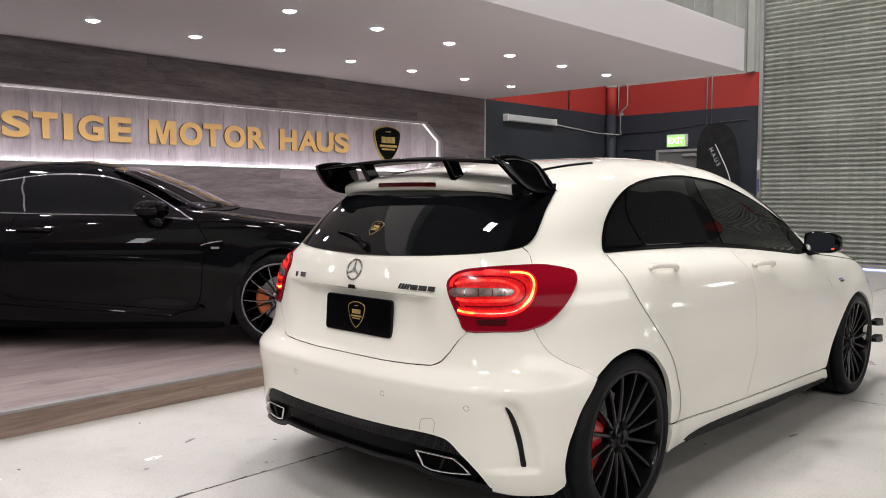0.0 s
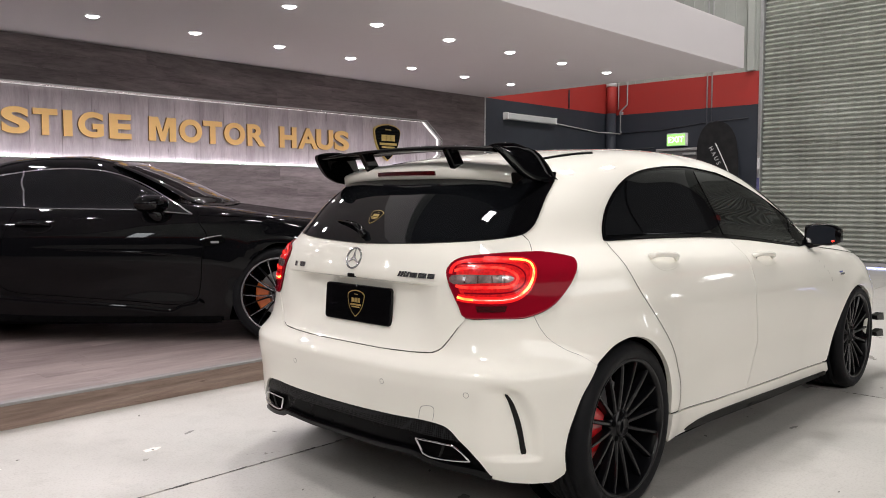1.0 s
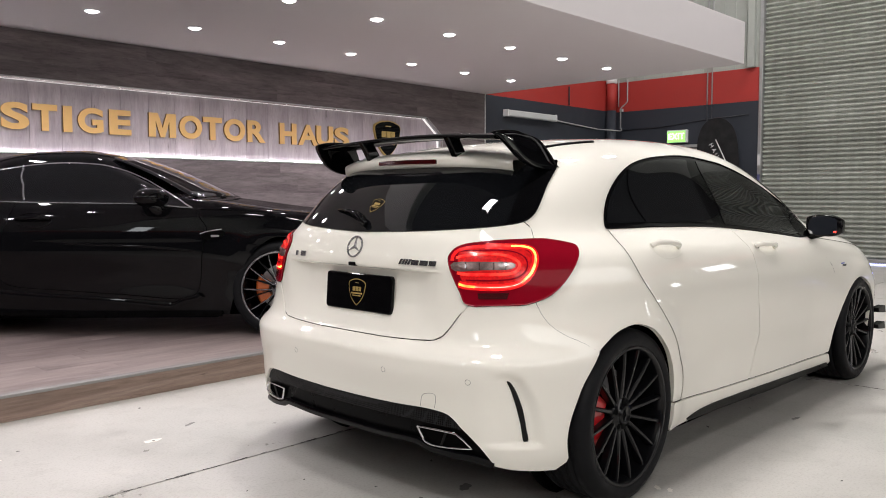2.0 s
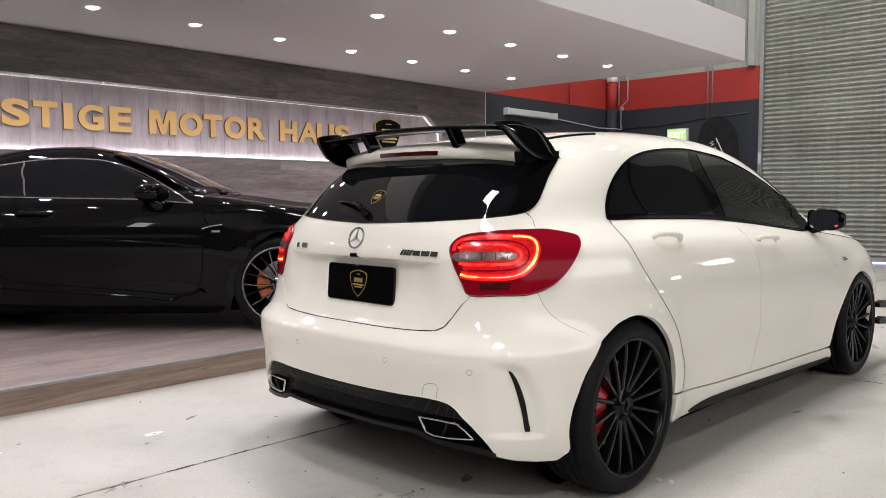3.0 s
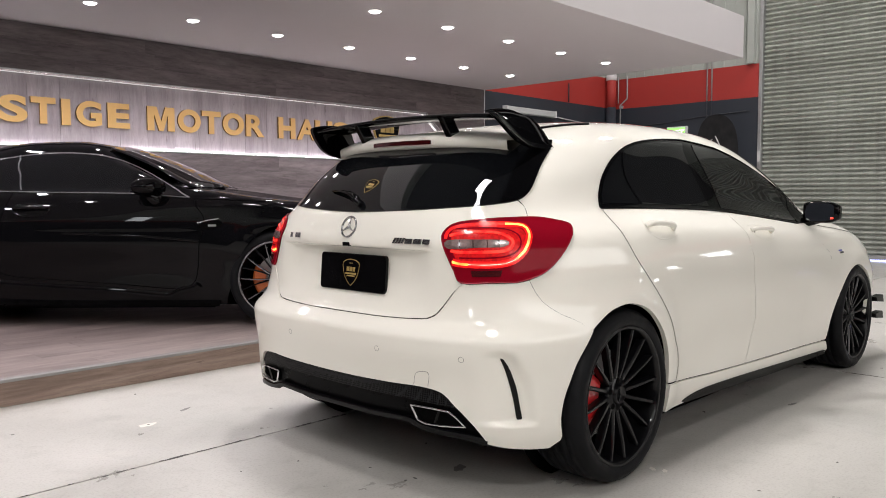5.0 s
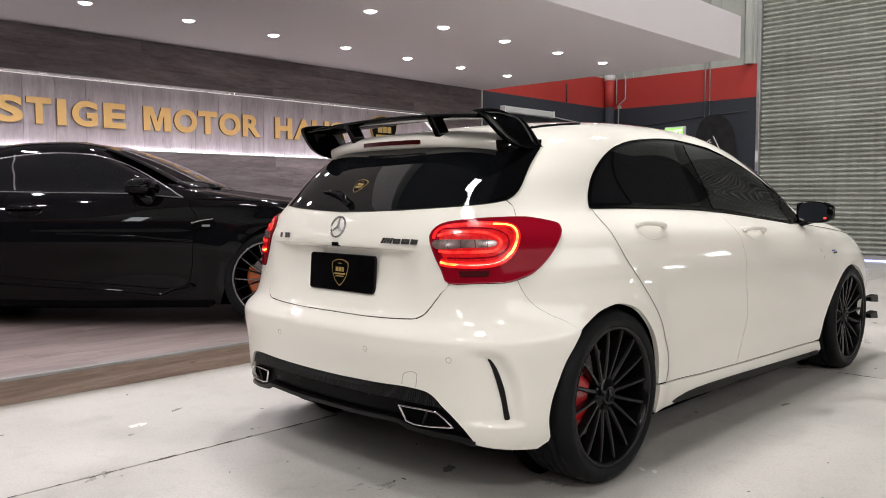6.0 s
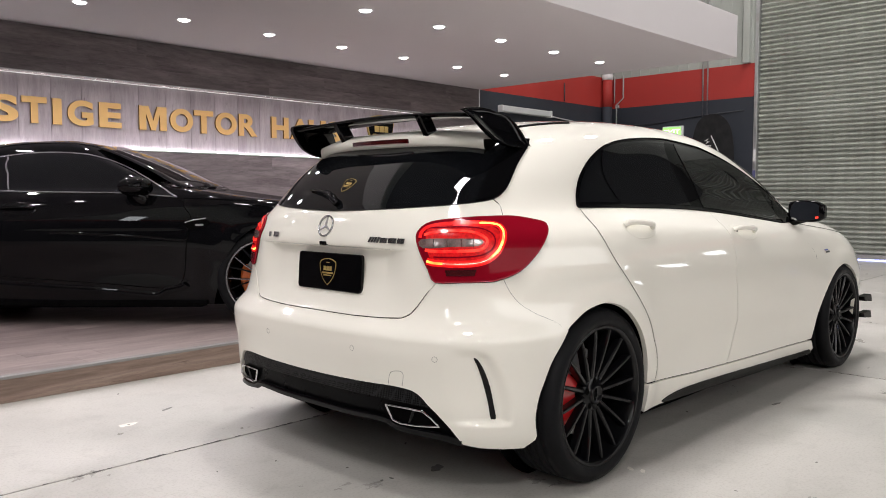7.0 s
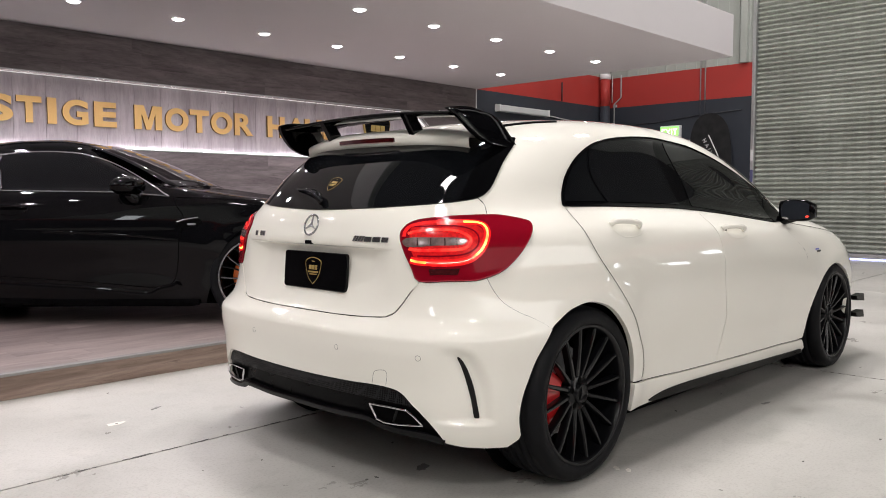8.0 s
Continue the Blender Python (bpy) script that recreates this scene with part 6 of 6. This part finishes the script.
# black feather banner by the roller door
FLAG = mottled("black_banner_cloth", (0.006, 0.006, 0.007), 0.3, 6, 0.85)
banner = tagged(empty("feather_banner", pose(11.05, 3.90, 0)), "black feather banner flag with pale lettering", "banner flag")
outline = smoothcurve([(-0.37, 0.55), (-0.385, 1.2), (-0.39, 1.8), (-0.375, 2.15), (-0.27, 2.40), (-0.08, 2.50), (0.14, 2.46), (0.30, 2.27), (0.37, 1.95), (0.385, 1.5), (0.36, 1.0), (0.25, 0.62), (0.0, 0.50)], 4, True)
bm = bmesh.new()
prism(bm, [tuple(p) for p in outline], 0.006, pose(0, 0, 0, 90, 0, -90))
part("flag_cloth", bm, FLAG, banner)
bm = bmesh.new()
tube(bm, [(0.012, 0.37, 0.03), (0.012, 0.375, 1.2), (0.012, 0.385, 1.8), (0.012, 0.36, 2.17), (0.012, 0.25, 2.42), (0.012, 0.07, 2.51)], 0.010, 8)
part("flag_pole", bm, PIPE_DARK, banner)
part("flag_base", boxed(-0.25, 0.25, 0.12, 0.62, 0.0, 0.03, 0.01), SATIN_BLACK, banner)
part("flag_text", word("H A U S", 0.105), WHITE_PLASTIC, banner, "pale lettering", place=pose(-0.0095, 0.05, 1.90, 90, 0, -90) @ pose(0, 0, 0, 0, 0, -62))
bm = bmesh.new()
tube(bm, smoothcurve([(-0.009, 0.04, 2.12), (-0.009, -0.07, 1.90), (-0.009, -0.20, 1.62), (-0.009, -0.26, 1.40), (-0.009, -0.27, 1.20)], 5), 0.009, 6)
part("flag_swoosh", bm, WHITE_PLASTIC, banner)

# column beside the roller door and daylight under its bottom rail
structure("wall_column", boxed(FAR_X - 0.10, FAR_X - 0.001, 3.40, 3.52, 3.372, HALL_TOP, 0.006), GREY_METAL, "grey steel column beside the roller door", "column")
structure("door_gap_daylight", boxed(FAR_X + 0.04, FAR_X + 0.08, DOOR_END, DOOR_Y - 0.01, 0.002, 0.028), glow("daylight_gap", (0.45, 0.50, 1.0), 2.2), "thin line of daylight under the roller door", "daylight gap")

# lights hung under the hall roof
def hung_lamp(name, m, hx, hy, label, group):
    top = empty(name, m)
    part("lamp_housing", boxed(-hx - 0.02, hx + 0.02, -hy - 0.02, hy + 0.02, 0.03, 0.09, 0.01), WHITE_PLASTIC, top)
    part("lamp_panel", boxed(-hx, hx, -hy, hy, 0.018, 0.03), TUBE_FACE, top, "lit diffuser")
    for s in (-1, 1):
        part("hanger", cyl(bmesh.new(), pose(hx * 0.8 * s, 0, (HALL_TOP - 8.39 + 0.09) / 2), 0.004, HALL_TOP - 8.39 - 0.09, 6), STEEL, top)
    return tagged(top, label, "ceiling light", group)


first_p = None
for hx, hy, _watts in PANEL_LAMPS:
    m = pose(hx, hy, 8.405)
    first_p = copy_thing(first_p, m) if first_p else hung_lamp("panel_light", m, 0.425, 0.425, "square lit panel light hung under the hall roof", "hall panel lights")

# glowing face of the added fill light; no such source is known there
FILL_SHEET = glow("added_fill_sheet", (0.95, 0.97, 1.0), 0.1)
structure("wall_fill_sheet", boxed(FILL_BAND["x0"], FILL_BAND["x1"], Y_SOUTH + 0.002, Y_SOUTH + 0.012, FILL_BAND["low"], FILL_BAND["high"]), FILL_SHEET, "unseen glowing band added high in the hall wall as fill light", "wall light")

# marks on the concrete
rng = random.Random(11)
MARK = material("dark_scuff", (0.09, 0.087, 0.08), 0.7)
PALE = material("pale_filler", (0.72, 0.69, 0.64), 0.6)


def blot(x, y, r, stretch, turn, mat, label, z=0.0012):
    bm = bmesh.new()
    pts = []
    u, v = rng.random() * 6, rng.random() * 6
    for k in range(30):
        a = 2 * math.pi * k / 30
        q = r * (0.85 + 0.2 * math.sin(2 * a + u) + 0.12 * math.sin(5 * a + v) + 0.05 * rng.random())
        pts.append((q * math.cos(a) * stretch, q * math.sin(a)))
    prism(bm, pts, z, pose(x, y, 0.0, 0, 0, turn))
    ob = part("floor_mark", bm, mat, None, label)
    tagged(ob, category="floor mark", group="marks on the floor")


blot(-0.875, 1.126, 0.028, 1.5, 20, PALE, "pale filler patch on the concrete floor")
blot(-0.872, 1.122, 0.006, 1.0, 0, MARK, "small drilled hole in the filler patch", 0.002)
scuffs = bmesh.new()
for _ in range(60):
    x, y = rng.uniform(-2.2, 4.0), rng.uniform(-2.2, 1.8)
    r, stretch = rng.uniform(0.002, 0.0065), rng.uniform(1.0, 3.0)
    pts = []
    for k in range(12):
        a = 2 * math.pi * k / 12
        q = r * (0.45 + 0.75 * rng.random())
        pts.append((q * math.cos(a) * stretch, q * math.sin(a)))
    prism(scuffs, pts, 0.0011, pose(x, y, 0.0, 0, 0, rng.uniform(0, 180)))
for _ in range(90):
    along = rng.random() < 0.65
    x, y = (rng.uniform(-2.3, 1.5), 0.60 + rng.gauss(0, 0.004)) if along else (2.515 + rng.gauss(0, 0.004), rng.uniform(-2.0, -0.5))
    r, stretch = rng.uniform(0.002, 0.0055), rng.uniform(3.0, 9.0)
    pts = []
    for k in range(12):
        a = 2 * math.pi * k / 12
        q = r * (0.45 + 0.75 * rng.random())
        pts.append((q * math.cos(a) * stretch, q * math.sin(a)))
    prism(scuffs, pts, 0.0014, pose(x, y, 0.0, 0, 0, rng.uniform(-3, 3) + (0 if along else 90)))
tagged(part("floor_scuffs", scuffs, MARK, None, "small dark scuffs and specks scattered on the concrete"), category="floor marks", kind="stuff")
STAIN = mottled("oil_stain", (0.15, 0.145, 0.135), 0.3, 30, 0.4)
for mx, my, mr, stretch, turn, mat, tag in ((0.197, -0.864, 0.012, 1.7, 40, PALE, "pale worn fleck on the concrete floor"), (0.207, -0.911, 0.012, 1.5, 45, PALE, "pale worn fleck on the concrete floor"),
                                            (-0.310, -0.316, 0.026, 1.5, 45, STAIN, "dark oily stain on the concrete floor"), (-0.507, -0.272, 0.006, 1.8, 80, MARK, "dark chip in the concrete floor"),
                                            (-0.548, -0.263, 0.005, 2.0, 30, MARK, "dark chip in the concrete floor"), (-1.48, 1.33, 0.016, 2.0, 25, PALE, "pale scrape on the concrete floor"),
                                            (-0.62, 1.25, 0.012, 3.0, 20, STAIN, "grey smudge on the concrete floor"), (1.55, -0.90, 0.013, 2.6, -10, STAIN, "dark scuff on the concrete floor")):
    blot(mx, my, mr, stretch, turn, mat, tag)
